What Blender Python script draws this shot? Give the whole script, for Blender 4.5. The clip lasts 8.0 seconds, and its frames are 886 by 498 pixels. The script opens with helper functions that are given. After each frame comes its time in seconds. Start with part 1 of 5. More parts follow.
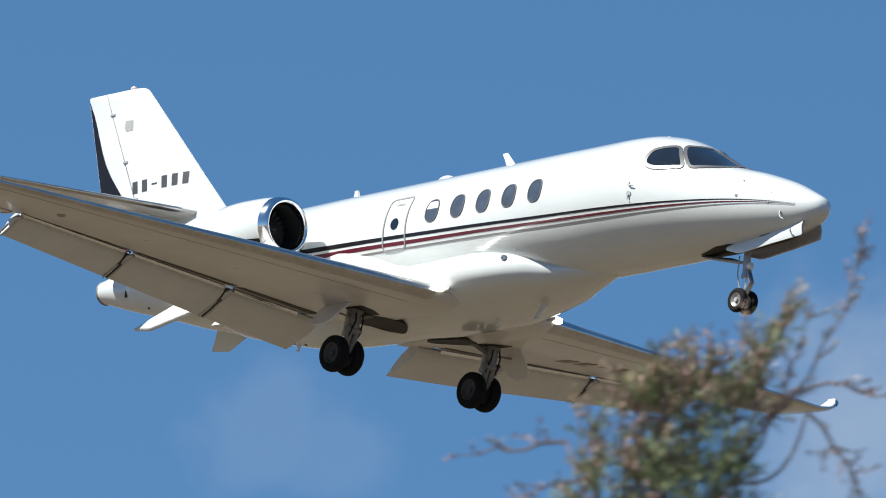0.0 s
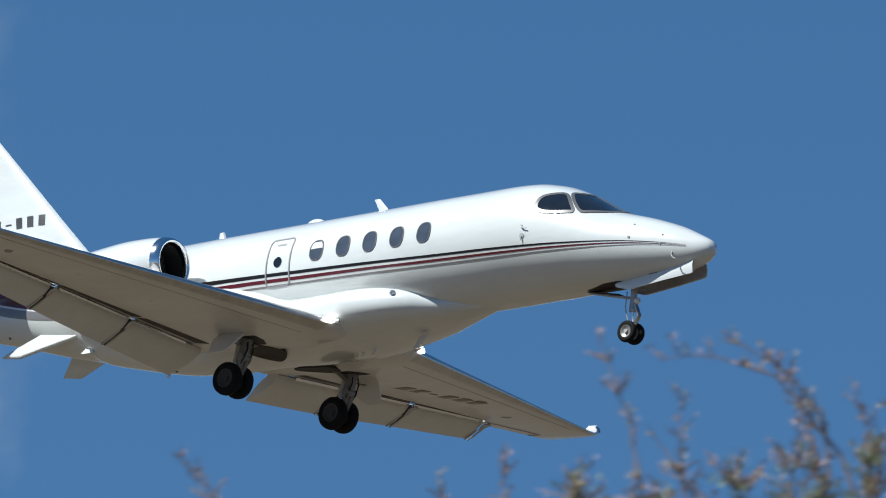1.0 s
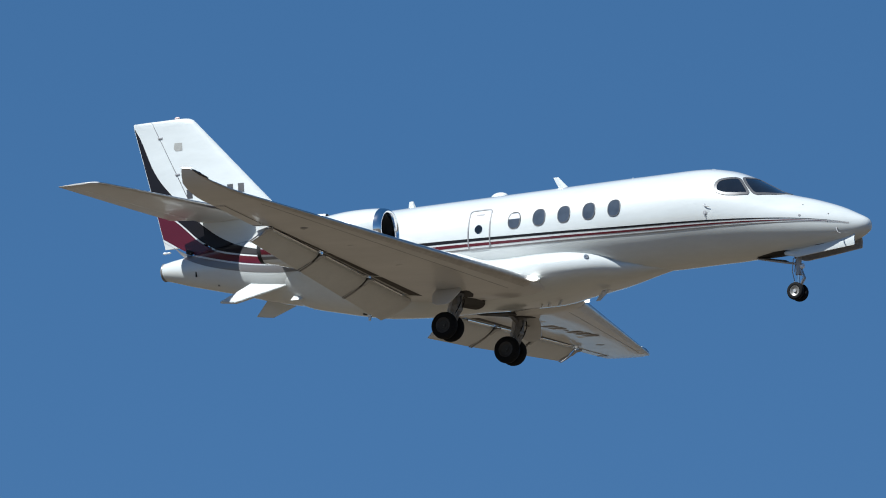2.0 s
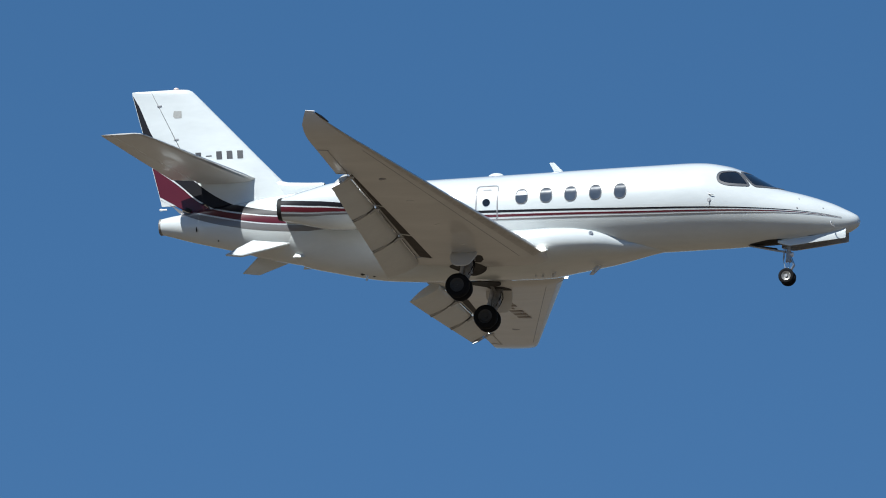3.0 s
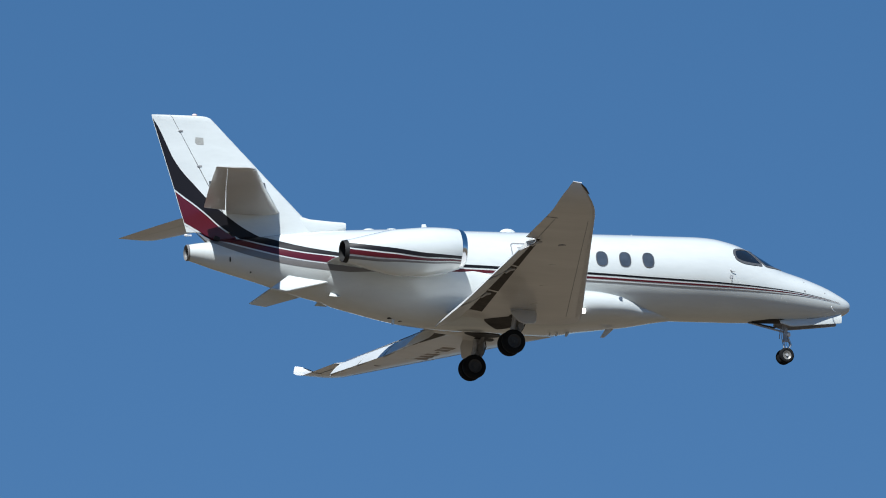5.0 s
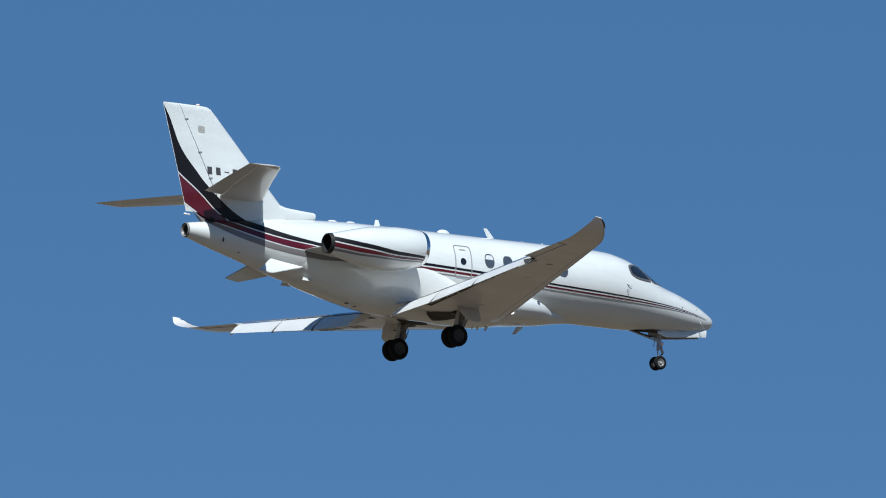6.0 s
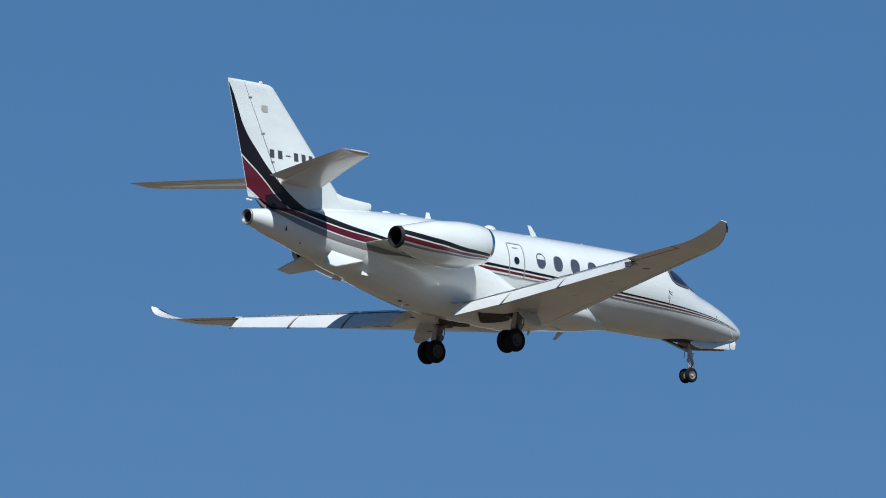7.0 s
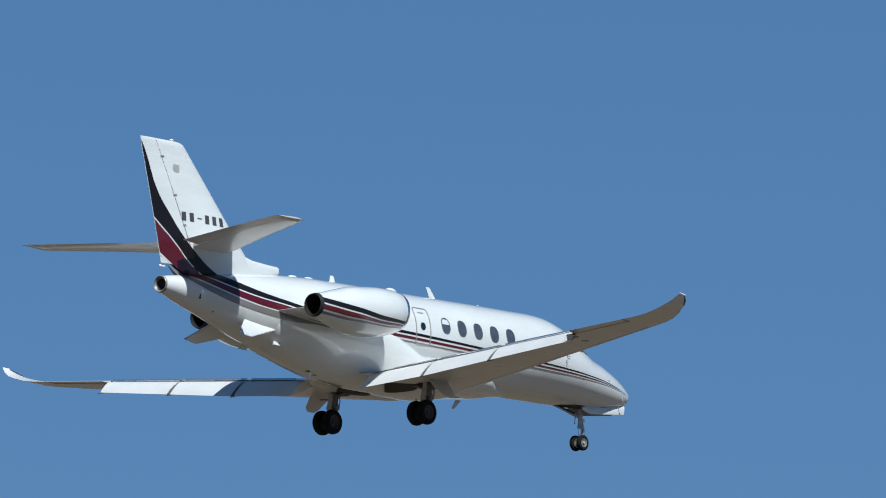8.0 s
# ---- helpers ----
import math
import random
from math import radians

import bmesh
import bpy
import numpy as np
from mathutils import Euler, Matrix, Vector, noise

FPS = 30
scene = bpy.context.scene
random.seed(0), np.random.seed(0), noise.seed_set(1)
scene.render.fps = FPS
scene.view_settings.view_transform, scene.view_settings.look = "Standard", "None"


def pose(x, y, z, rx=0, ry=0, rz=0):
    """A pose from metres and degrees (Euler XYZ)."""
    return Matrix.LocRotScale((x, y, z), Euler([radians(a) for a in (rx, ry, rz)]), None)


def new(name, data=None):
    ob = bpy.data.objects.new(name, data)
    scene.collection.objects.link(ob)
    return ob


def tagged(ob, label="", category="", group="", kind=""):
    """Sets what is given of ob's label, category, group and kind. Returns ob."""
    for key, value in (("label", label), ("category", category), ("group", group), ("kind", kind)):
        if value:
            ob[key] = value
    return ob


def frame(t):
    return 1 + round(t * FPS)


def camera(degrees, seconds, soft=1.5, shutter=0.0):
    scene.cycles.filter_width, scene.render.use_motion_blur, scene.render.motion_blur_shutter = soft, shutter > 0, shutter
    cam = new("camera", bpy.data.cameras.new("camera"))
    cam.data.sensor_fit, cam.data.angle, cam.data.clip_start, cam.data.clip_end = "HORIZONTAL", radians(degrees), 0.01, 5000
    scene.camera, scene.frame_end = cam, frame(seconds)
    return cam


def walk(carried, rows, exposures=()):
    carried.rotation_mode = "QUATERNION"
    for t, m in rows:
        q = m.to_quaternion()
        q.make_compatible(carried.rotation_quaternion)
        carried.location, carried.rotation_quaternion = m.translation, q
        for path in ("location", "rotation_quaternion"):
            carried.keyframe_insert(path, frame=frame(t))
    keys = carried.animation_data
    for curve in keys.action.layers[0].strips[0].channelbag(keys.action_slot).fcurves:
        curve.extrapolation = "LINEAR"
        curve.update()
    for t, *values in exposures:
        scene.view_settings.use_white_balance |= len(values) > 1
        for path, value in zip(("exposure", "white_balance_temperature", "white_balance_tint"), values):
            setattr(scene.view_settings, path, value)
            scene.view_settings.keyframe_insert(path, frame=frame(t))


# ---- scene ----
cam = camera(4.2, 8.0, soft=1.0, shutter=0.1)
EYE = (0.0, 0.0, 1.7)
# the long lens is focused on the jet, so what stands near is soft
cam.data.dof.use_dof = True
cam.data.dof.focus_distance = 240.0
cam.data.dof.aperture_fstop = 38.0

# seconds, then where the camera points: yaw, pitch, roll
AIM = [
    (0.0, 48.553, 12.299, 3.322),
    (0.1, 47.630, 12.440, 3.304),
    (0.2, 46.690, 12.591, 3.309),
    (0.3, 45.685, 12.743, 3.303),
    (0.4, 44.628, 12.930, 3.253),
    (0.5, 43.592, 13.076, 3.126),
    (0.6, 42.485, 13.210, 2.904),
    (0.7, 41.442, 13.328, 2.608),
    (0.8, 40.419, 13.456, 2.267),
    (0.9, 39.393, 13.581, 1.912),
    (1.0, 38.409, 13.717, 1.571),
    (1.1, 37.376, 13.840, 1.214),
    (1.2, 36.437, 13.936, 0.821),
    (1.3, 35.438, 14.035, 0.439),
    (1.4, 34.453, 14.129, 0.114),
    (1.5, 33.336, 14.217, -0.107),
    (1.7, 30.955, 14.326, -0.271),
    (2.25, 23.170, 14.665, -0.140),
    (2.8, 15.746, 14.839, -0.008),
    (2.9, 14.286, 14.837, 0.048),
    (3.0, 12.780, 14.857, 0.090),
    (3.1, 11.260, 14.855, 0.089),
    (3.2, 9.741, 14.859, 0.055),
    (3.3, 8.170, 14.866, -0.011),
    (3.4, 6.549, 14.848, -0.105),
    (3.5, 4.876, 14.843, -0.225),
    (3.6, 3.077, 14.809, -0.388),
    (3.7, 1.406, 14.761, -0.594),
    (3.8, -0.187, 14.696, -0.820),
    (3.9, -1.822, 14.589, -1.039),
    (4.0, -3.468, 14.462, -1.227),
    (4.1, -5.069, 14.333, -1.370),
    (4.2, -6.607, 14.212, -1.484),
    (4.3, -8.139, 14.097, -1.591),
    (4.4, -9.638, 14.047, -1.710),
    (4.5, -11.108, 13.953, -1.862),
    (4.6, -12.542, 13.842, -2.068),
    (4.7, -13.972, 13.742, -2.251),
    (5.8, -29.228, 11.852, 0.150),
    (5.9, -30.482, 11.621, 0.449),
    (6.0, -31.700, 11.403, 0.745),
    (6.1, -32.851, 11.196, 1.027),
    (6.2, -33.946, 10.999, 1.302),
    (6.3, -35.021, 10.771, 1.551),
    (6.4, -36.050, 10.518, 1.755),
    (6.5, -37.072, 10.338, 1.893),
    (6.6, -38.007, 10.160, 1.943),
    (6.7, -38.944, 9.986, 1.920),
    (6.8, -40.063, 9.853, 1.855),
    (6.9, -40.989, 9.684, 1.781),
    (7.0, -41.942, 9.462, 1.733),
    (7.1, -42.859, 9.309, 1.724),
    (7.2, -43.866, 9.232, 1.733),
    (7.3, -44.793, 9.101, 1.738),
    (7.4, -45.666, 8.994, 1.716),
    (7.5, -46.452, 8.839, 1.645),
    (7.6, -47.300, 8.713, 1.513),
    (7.8, -49.082, 8.397, 1.126),
    (8.0, -50.505, 8.047, 0.711),
]
walk(cam, [(t, pose(*EYE, 90 + pitch, 0, yaw) @ pose(0, 0, 0, 0, 0, roll)) for t, yaw, pitch, roll in AIM],
     exposures=[(0.0, 0.74, 6680, 6), (0.4, 0.56, 6520, 6), (0.9, 0.40, 6330, 5), (1.5, 0.41, 6200, 6), (3.0, 0.36, 6150, 6), (4.7, 0.36, 6110, 6), (6.0, 0.22, 6100, 6), (8.0, 0.15, 6100, 6)])

# ---------------------------------------------------------------- light
SUN = Vector((-0.50, -1.0, 1.42)).normalized()
sun_data = bpy.data.lights.new("sun", "SUN")
sun_data.energy, sun_data.angle, sun_data.color = 5.0, radians(0.53), (1.0, 0.975, 0.94)
sun = new("sun", sun_data)
sun.rotation_euler = SUN.to_track_quat("Z", "Y").to_euler()

# way to the cloud, size, density, raggedness
CLOUDS = [((-0.6512, 0.7195, 0.2425), 0.0345, 0.95, 2.3), ((-0.6535, 0.7210, 0.2300), 0.026, 0.85, 2.1),
          ((-0.7435, 0.6387, 0.1981), 0.006, 0.16, 5.0), ((-0.7400, 0.6430, 0.1965), 0.006, 0.14, 5.0), ((-0.7111, 0.6737, 0.2000), 0.014, 0.65, 2.6)]


def build_sky():
    world = bpy.data.worlds.new("sky")
    scene.world = world
    world.use_nodes = True
    nt = world.node_tree
    n, link = nt.nodes, nt.links
    bg = n["Background"]
    sky = n.new("ShaderNodeTexSky")
    sky.sky_type, sky.sun_disc = "NISHITA", False
    sky.sun_elevation = math.asin(SUN.z)
    sky.sun_rotation = math.atan2(SUN.x, SUN.y)
    sky.altitude, sky.air_density, sky.dust_density, sky.ozone_density = 2500, 1.0, 0.0, 3.0
    co = n.new("ShaderNodeTexCoord")
    noise_node = n.new("ShaderNodeTexNoise")
    noise_node.inputs["Scale"].default_value = 42
    noise_node.inputs["Detail"].default_value = 7
    noise_node.inputs["Roughness"].default_value = 0.55
    link.new(co.outputs["Generated"], noise_node.inputs["Vector"])
    wisp = n.new("ShaderNodeMath")
    wisp.operation, wisp.inputs[1].default_value = "SUBTRACT", 0.5
    link.new(noise_node.outputs["Fac"], wisp.inputs[0])
    total = None
    for place, radius, dense, ragged in CLOUDS:
        gap = n.new("ShaderNodeVectorMath")
        gap.operation = "DISTANCE"
        gap.inputs[1].default_value = Vector(place).normalized()
        link.new(co.outputs["Generated"], gap.inputs[0])
        near = n.new("ShaderNodeMath")
        near.operation, near.inputs[1].default_value = "DIVIDE", radius
        link.new(gap.outputs["Value"], near.inputs[0])
        rag = n.new("ShaderNodeMath")
        rag.operation, rag.inputs[1].default_value = "MULTIPLY_ADD", -ragged
        link.new(wisp.outputs[0], rag.inputs[0])
        link.new(near.outputs[0], rag.inputs[2])
        soft = n.new("ShaderNodeMapRange")
        soft.interpolation_type = "SMOOTHSTEP"
        soft.inputs["From Min"].default_value, soft.inputs["From Max"].default_value = 1.05, 0.15
        soft.inputs["To Max"].default_value = dense
        link.new(rag.outputs[0], soft.inputs["Value"])
        if total is None:
            total = soft.outputs[0]
        else:
            most = n.new("ShaderNodeMath")
            most.operation = "MAXIMUM"
            link.new(total, most.inputs[0])
            link.new(soft.outputs[0], most.inputs[1])
            total = most.outputs[0]
    mix = n.new("ShaderNodeMix")
    mix.data_type = "RGBA"
    scaled = n.new("ShaderNodeMath")
    scaled.operation, scaled.inputs[1].default_value = "MULTIPLY", 0.53
    link.new(total, scaled.inputs[0])
    link.new(scaled.outputs[0], mix.inputs[0])
    clear = n.new("ShaderNodeMix")
    clear.data_type = "RGBA"
    clear.inputs[0].default_value = 0.58
    # the blue pales towards the horizon
    split = n.new("ShaderNodeSeparateXYZ")
    link.new(co.outputs["Generated"], split.inputs[0])
    pale = n.new("ShaderNodeMapRange")
    pale.inputs["From Min"].default_value, pale.inputs["From Max"].default_value = 0.145, 0.315
    link.new(split.outputs["Z"], pale.inputs["Value"])
    blue = n.new("ShaderNodeMix")
    blue.data_type = "RGBA"
    blue.inputs[6].default_value, blue.inputs[7].default_value = (0.455, 2.07, 5.08, 1), (0.265, 1.50, 3.84, 1)
    link.new(pale.outputs[0], blue.inputs[0])
    link.new(blue.outputs[2], clear.inputs[7])
    link.new(sky.outputs["Color"], clear.inputs[6])
    link.new(clear.outputs[2], mix.inputs[6])
    mix.inputs[7].default_value = (6.0, 6.6, 7.6, 1)
    link.new(mix.outputs[2], bg.inputs["Color"])
    bg.inputs["Strength"].default_value = 0.065


build_sky()


# ---------------------------------------------------------------- materials
def material(name, colour, rough=0.5, metal=0.0, coat=0.0, grain=0.0, grain_scale=30.0, stain=0.0, stain_scale=1.5,
             bump=0.0, stretch=(1, 1, 1), emit=0.0, island=0.0, other=None):
    """A node material: base colour with fine grain, broad stains and relief, at real size."""
    m = bpy.data.materials.new(name)
    m.use_nodes = True
    n, link = m.node_tree.nodes, m.node_tree.links
    b = n["Principled BSDF"]
    b.inputs["Base Color"].default_value = (*colour, 1)
    b.inputs["Roughness"].default_value, b.inputs["Metallic"].default_value = rough, metal
    b.inputs["Coat Weight"].default_value, b.inputs["Coat Roughness"].default_value = coat, 0.06
    if emit:
        b.inputs["Emission Color"].default_value, b.inputs["Emission Strength"].default_value = (*colour, 1), emit
    socket = None
    if grain or stain or island:
        co = n.new("ShaderNodeTexCoord")
        mapped = n.new("ShaderNodeMapping")
        mapped.inputs["Scale"].default_value = stretch
        link.new(co.outputs["Object"], mapped.inputs["Vector"])
        rgb = n.new("ShaderNodeRGB")
        rgb.outputs[0].default_value = (*colour, 1)
        socket = rgb.outputs[0]
        if island:
            geo = n.new("ShaderNodeNewGeometry")
            blend = n.new("ShaderNodeMix")
            blend.data_type = "RGBA"
            power = n.new("ShaderNodeMath")
            power.operation, power.inputs[1].default_value = "MULTIPLY", island
            link.new(geo.outputs["Random Per Island"], power.inputs[0])
            link.new(power.outputs[0], blend.inputs[0])
            link.new(socket, blend.inputs[6])
            blend.inputs[7].default_value = (*(other or colour), 1)
            socket = blend.outputs[2]
        for amount, scale, detail in ((grain, grain_scale, 4), (stain, stain_scale, 6)):
            if not amount:
                continue
            tex = n.new("ShaderNodeTexNoise")
            tex.inputs["Scale"].default_value, tex.inputs["Detail"].default_value = scale, detail
            link.new(mapped.outputs[0], tex.inputs["Vector"])
            span = n.new("ShaderNodeMapRange")
            span.inputs["From Min"].default_value, span.inputs["From Max"].default_value = 0.3, 0.7
            span.inputs["To Min"].default_value, span.inputs["To Max"].default_value = 1 - amount, 1.0
            link.new(tex.outputs["Fac"], span.inputs["Value"])
            times = n.new("ShaderNodeVectorMath")
            times.operation = "SCALE"
            link.new(socket, times.inputs[0])
            link.new(span.outputs[0], times.inputs["Scale"])
            socket = times.outputs[0]
            if bump and amount == (grain or stain):
                relief = n.new("ShaderNodeBump")
                relief.inputs["Strength"].default_value, relief.inputs["Distance"].default_value = bump, 0.02
                link.new(tex.outputs["Fac"], relief.inputs["Height"])
                link.new(relief.outputs[0], b.inputs["Normal"])
        link.new(socket, b.inputs["Base Color"])
    return m


WHITE = material("white_paint", (0.655, 0.682, 0.672), 0.26, coat=1.0, grain=0.04, grain_scale=8, stain=0.09, stain_scale=1.3, stretch=(0.45, 1, 1.6))
GREYW = material("wing_paint", (0.66, 0.65, 0.63), 0.34, coat=0.4, grain=0.03, grain_scale=9, stain=0.11, stain_scale=1.3, stretch=(0.35, 1.6, 1))
FLAPW = material("flap_paint", (0.66, 0.67, 0.66), 0.42, coat=0.15, grain=0.04, grain_scale=9, stain=0.09, stain_scale=1.4)
TAILW = material("tailplane_paint", (0.60, 0.59, 0.57), 0.34, coat=0.35, grain=0.02, grain_scale=9, stain=0.07, stain_scale=1.3)
BLACK = material("black_paint", (0.006, 0.005, 0.008), 0.42, stain=0.2)
BLACK.node_tree.nodes["Principled BSDF"].inputs["Specular IOR Level"].default_value = 0.3
LETTER = material("letter_grey", (0.055, 0.055, 0.060), 0.4, stain=0.2)
RED = material("maroon_paint", (0.088, 0.0042, 0.013), 0.3, coat=0.25, stain=0.12)
STRIPE_GREY = material("grey_paint", (0.18, 0.172, 0.172), 0.3, coat=0.5, stain=0.1)
CHROME = material("polished_metal", (0.82, 0.82, 0.83), 0.12, 1.0, grain=0.08, grain_scale=14)
BARE = material("bare_metal", (0.52, 0.52, 0.53), 0.36, 1.0, grain=0.2, grain_scale=22)
STEEL = material("gear_paint", (0.55, 0.55, 0.56), 0.42, 0.1, grain=0.25, grain_scale=18, stain=0.25, stain_scale=5)
RUBBER = material("tyre_rubber", (0.010, 0.010, 0.011), 0.85, grain=0.3, grain_scale=60, stain=0.3, stain_scale=7, bump=0.2)
RUBBER.node_tree.nodes["Principled BSDF"].inputs["Specular IOR Level"].default_value = 0.2
HUB = material("wheel_hub", (0.045, 0.044, 0.044), 0.6, 0.2, grain=0.3, grain_scale=25)
RIM = material("light_rim", (0.30, 0.29, 0.27), 0.4, 0.5, grain=0.3, grain_scale=25)
# soot in the exhausts; elsewhere the shade of openings, painted near-black
DARK = material("soot_and_recess_shade", (0.007, 0.007, 0.007), 0.7, grain=0.4, grain_scale=12)
# near-black that paints the shade of open bays; also the aft bay door
BAY = material("bay_shade_and_door", (0.035, 0.030, 0.025), 0.7, grain=0.5, grain_scale=10, stain=0.5, stain_scale=4)
GLASS = material("tinted_glass", (0.012, 0.014, 0.018), 0.05, coat=1.0, grain=0.3, grain_scale=4)
PANE = material("cabin_glass", (0.065, 0.08, 0.105), 0.08, coat=1.0, grain=0.3, grain_scale=5)
SHADE = material("window_shade", (0.55, 0.57, 0.60), 0.6, grain=0.1)
RIMDARK = material("dark_window_rim", (0.085, 0.085, 0.09), 0.5, grain=0.2, grain_scale=30)
DOORLINE = material("door_line_grey", (0.27, 0.27, 0.28), 0.5, grain=0.2, grain_scale=30)
SEAL = material("grey_seal", (0.30, 0.30, 0.31), 0.5, grain=0.2, grain_scale=30)
FRAME = material("window_frame_grey", (0.13, 0.13, 0.135), 0.4, 0.3, grain=0.2, grain_scale=30)
EDGE = material("leading_edge_metal", (0.62, 0.61, 0.60), 0.3, 1.0, grain=0.15, grain_scale=10, stain=0.15, stain_scale=2)
VANE = material("vane_metal", (0.90, 0.90, 0.90), 0.16, 0.9, grain=0.08, grain_scale=10)
WORN = material("worn_lettering", (0.33, 0.29, 0.25), 0.5, grain=0.3, grain_scale=25, stain=0.3, stain_scale=5)
GAP = material("panel_gap", (0.10, 0.10, 0.10), 0.6, grain=0.3)
FLAG = material("emblem_grey", (0.36, 0.36, 0.34), 0.45, grain=0.2, grain_scale=20)
LENS = material("lamp_lens", (0.85, 0.86, 0.88), 0.1, coat=1.0, grain=0.1)
LAMP = material("lit_lamp", (1.0, 0.95, 0.88), 0.2, emit=1.6, grain=0.05)
# dark brown that holds the deep shade of the flap coves
COVE = material("cove_shade", (0.07, 0.057, 0.047), 0.7, grain=0.4, grain_scale=10, stain=0.5, stain_scale=4)
GEAR = material("main_gear_paint", (0.27, 0.26, 0.25), 0.45, 0.2, grain=0.3, grain_scale=18, stain=0.3, stain_scale=5)
BEACON = material("beacon_lens", (0.80, 0.62, 0.58), 0.2, coat=1.0, grain=0.1)
GROUND = material("dry_soil", (0.142, 0.106, 0.066), 0.95, grain=0.4, grain_scale=2.5, stain=0.45, stain_scale=0.05, bump=0.5)
BARK = material("shrub_bark", (0.13, 0.095, 0.07), 0.9, grain=0.5, grain_scale=60, stain=0.3, stain_scale=8, bump=0.6, stretch=(1, 1, 0.3))
LINER = material("door_liner", (0.42, 0.42, 0.44), 0.6, grain=0.2, grain_scale=14, stain=0.3, stain_scale=3)
TWIG = material("dry_twig", (0.27, 0.19, 0.16), 0.85, grain=0.4, grain_scale=80)
GREEN = material("feathery_green", (0.20, 0.265, 0.125), 0.7, island=1.0, other=(0.31, 0.345, 0.175), grain=0.3, grain_scale=40)
STRAW = material("dry_flower", (0.55, 0.42, 0.27), 0.8, island=1.0, other=(0.33, 0.28, 0.16), grain=0.3, grain_scale=40)
PINK = material("faded_flower", (0.58, 0.40, 0.36), 0.8, island=0.8, other=(0.40, 0.28, 0.21), grain=0.3, grain_scale=40)


# ---------------------------------------------------------------- mesh helpers
def part(name, bm, mat, parent, label="", sharp=38, kind=""):
    """Links a bmesh as one mesh object under a thing or a part."""
    bmesh.ops.recalc_face_normals(bm, faces=bm.faces)
    me = bpy.data.meshes.new(name)
    bm.to_mesh(me)
    bm.free()
    for p in me.polygons:
        p.use_smooth = True
    me.set_sharp_from_angle(angle=radians(sharp))
    me.materials.append(mat)
    ob = new(name, me)
    ob.parent = parent
    return tagged(ob, label, kind=kind)


def smooth_at(table, x):
    """Row of a table of stations at x, by a monotone-friendly cubic."""
    t = np.array(table, float)
    if t[0, 0] > t[-1, 0]:
        t = t[::-1]
    xs = t[:, 0]
    x = min(max(x, xs[0]), xs[-1])
    i = int(min(max(np.searchsorted(xs, x) - 1, 0), len(xs) - 2))
    h = xs[i + 1] - xs[i]
    u = (x - xs[i]) / h

    def slope(j):
        if j == 0 or j == len(xs) - 1:
            k = 0 if j == 0 else j - 1
            return (t[k + 1, 1:] - t[k, 1:]) / (xs[k + 1] - xs[k])
        a = (t[j, 1:] - t[j - 1, 1:]) / (xs[j] - xs[j - 1])
        b = (t[j + 1, 1:] - t[j, 1:]) / (xs[j + 1] - xs[j])
        return np.where(a * b > 0, 2 * a * b / np.where(np.abs(a + b) < 1e-9, 1, a + b), 0)
    m0, m1 = slope(i) * h, slope(i + 1) * h
    a, b = t[i, 1:], t[i + 1, 1:]
    return (2 * u**3 - 3 * u**2 + 1) * a + (u**3 - 2 * u**2 + u) * m0 + (3 * u**2 - 2 * u**3) * b + (u**3 - u**2) * m1


def loft(bm, rings, cap_start=True, cap_end=True, closed=True):
    vs = [[bm.verts.new(p) for p in ring] for ring in rings]
    n = len(vs[0])
    for a, b in zip(vs, vs[1:]):
        for i in range(n if closed else n - 1):
            j = (i + 1) % n
            bm.faces.new((a[i], a[j], b[j], b[i]))
    if cap_start:
        bm.faces.new(vs[0][::-1])
    if cap_end:
        bm.faces.new(vs[-1])
    return vs


def tube(bm, points, radii, seg=10, caps=True):
    """A round bar along points."""
    pts = [Vector(p) for p in points]
    if not isinstance(radii, (list, tuple)):
        radii = [radii] * len(pts)
    rings = []
    side = None
    for i, p in enumerate(pts):
        way = (pts[min(i + 1, len(pts) - 1)] - pts[max(i - 1, 0)]).normalized()
        if side is None or abs(side.dot(way)) > 0.95:
            side = way.orthogonal().normalized()
        side = (side - way * side.dot(way)).normalized()
        up = way.cross(side)
        rings.append([p + radii[i] * (side * math.cos(2 * math.pi * k / seg) + up * math.sin(2 * math.pi * k / seg)) for k in range(seg)])
    loft(bm, rings, caps, caps)


def box(bm, centre, size, turn=(0, 0, 0), bevel=0.01):
    """A block with eased edges."""
    sx, sy, sz = (s / 2 for s in size)
    made = bmesh.ops.create_cube(bm, size=1, matrix=pose(*centre, *turn) @ Matrix.Diagonal((*size, 1)))
    edges = list({e for v in made["verts"] for e in v.link_edges})
    bmesh.ops.bevel(bm, geom=edges, offset=min(bevel, min(sx, sy, sz) * 0.8), segments=2, affect="EDGES", profile=0.6)


def lathe(bm, profile, centre, axis="y", seg=36, sign=1):
    """Turns (radius, along) pairs about an axis through centre."""
    cx, cy, cz = centre
    rings = []
    for r, a in profile:
        ring = []
        for k in range(seg):
            c, s = math.cos(2 * math.pi * k / seg) * r, math.sin(2 * math.pi * k / seg) * r
            ring.append((cx + c, cy + a * sign, cz + s) if axis == "y" else (cx + a * sign, cy + c, cz + s) if axis == "x" else (cx + c, cy + s, cz + a * sign))
        rings.append(ring)
    loft(bm, rings, False, False)


def rounded(points, rounds=2):
    """Eases the corners of a closed outline."""
    pts = [Vector(p) for p in points]
    for _ in range(rounds):
        pts = [q for a, b in zip(pts, pts[1:] + pts[:1]) for q in (a.lerp(b, 0.22), a.lerp(b, 0.78))]
    return pts


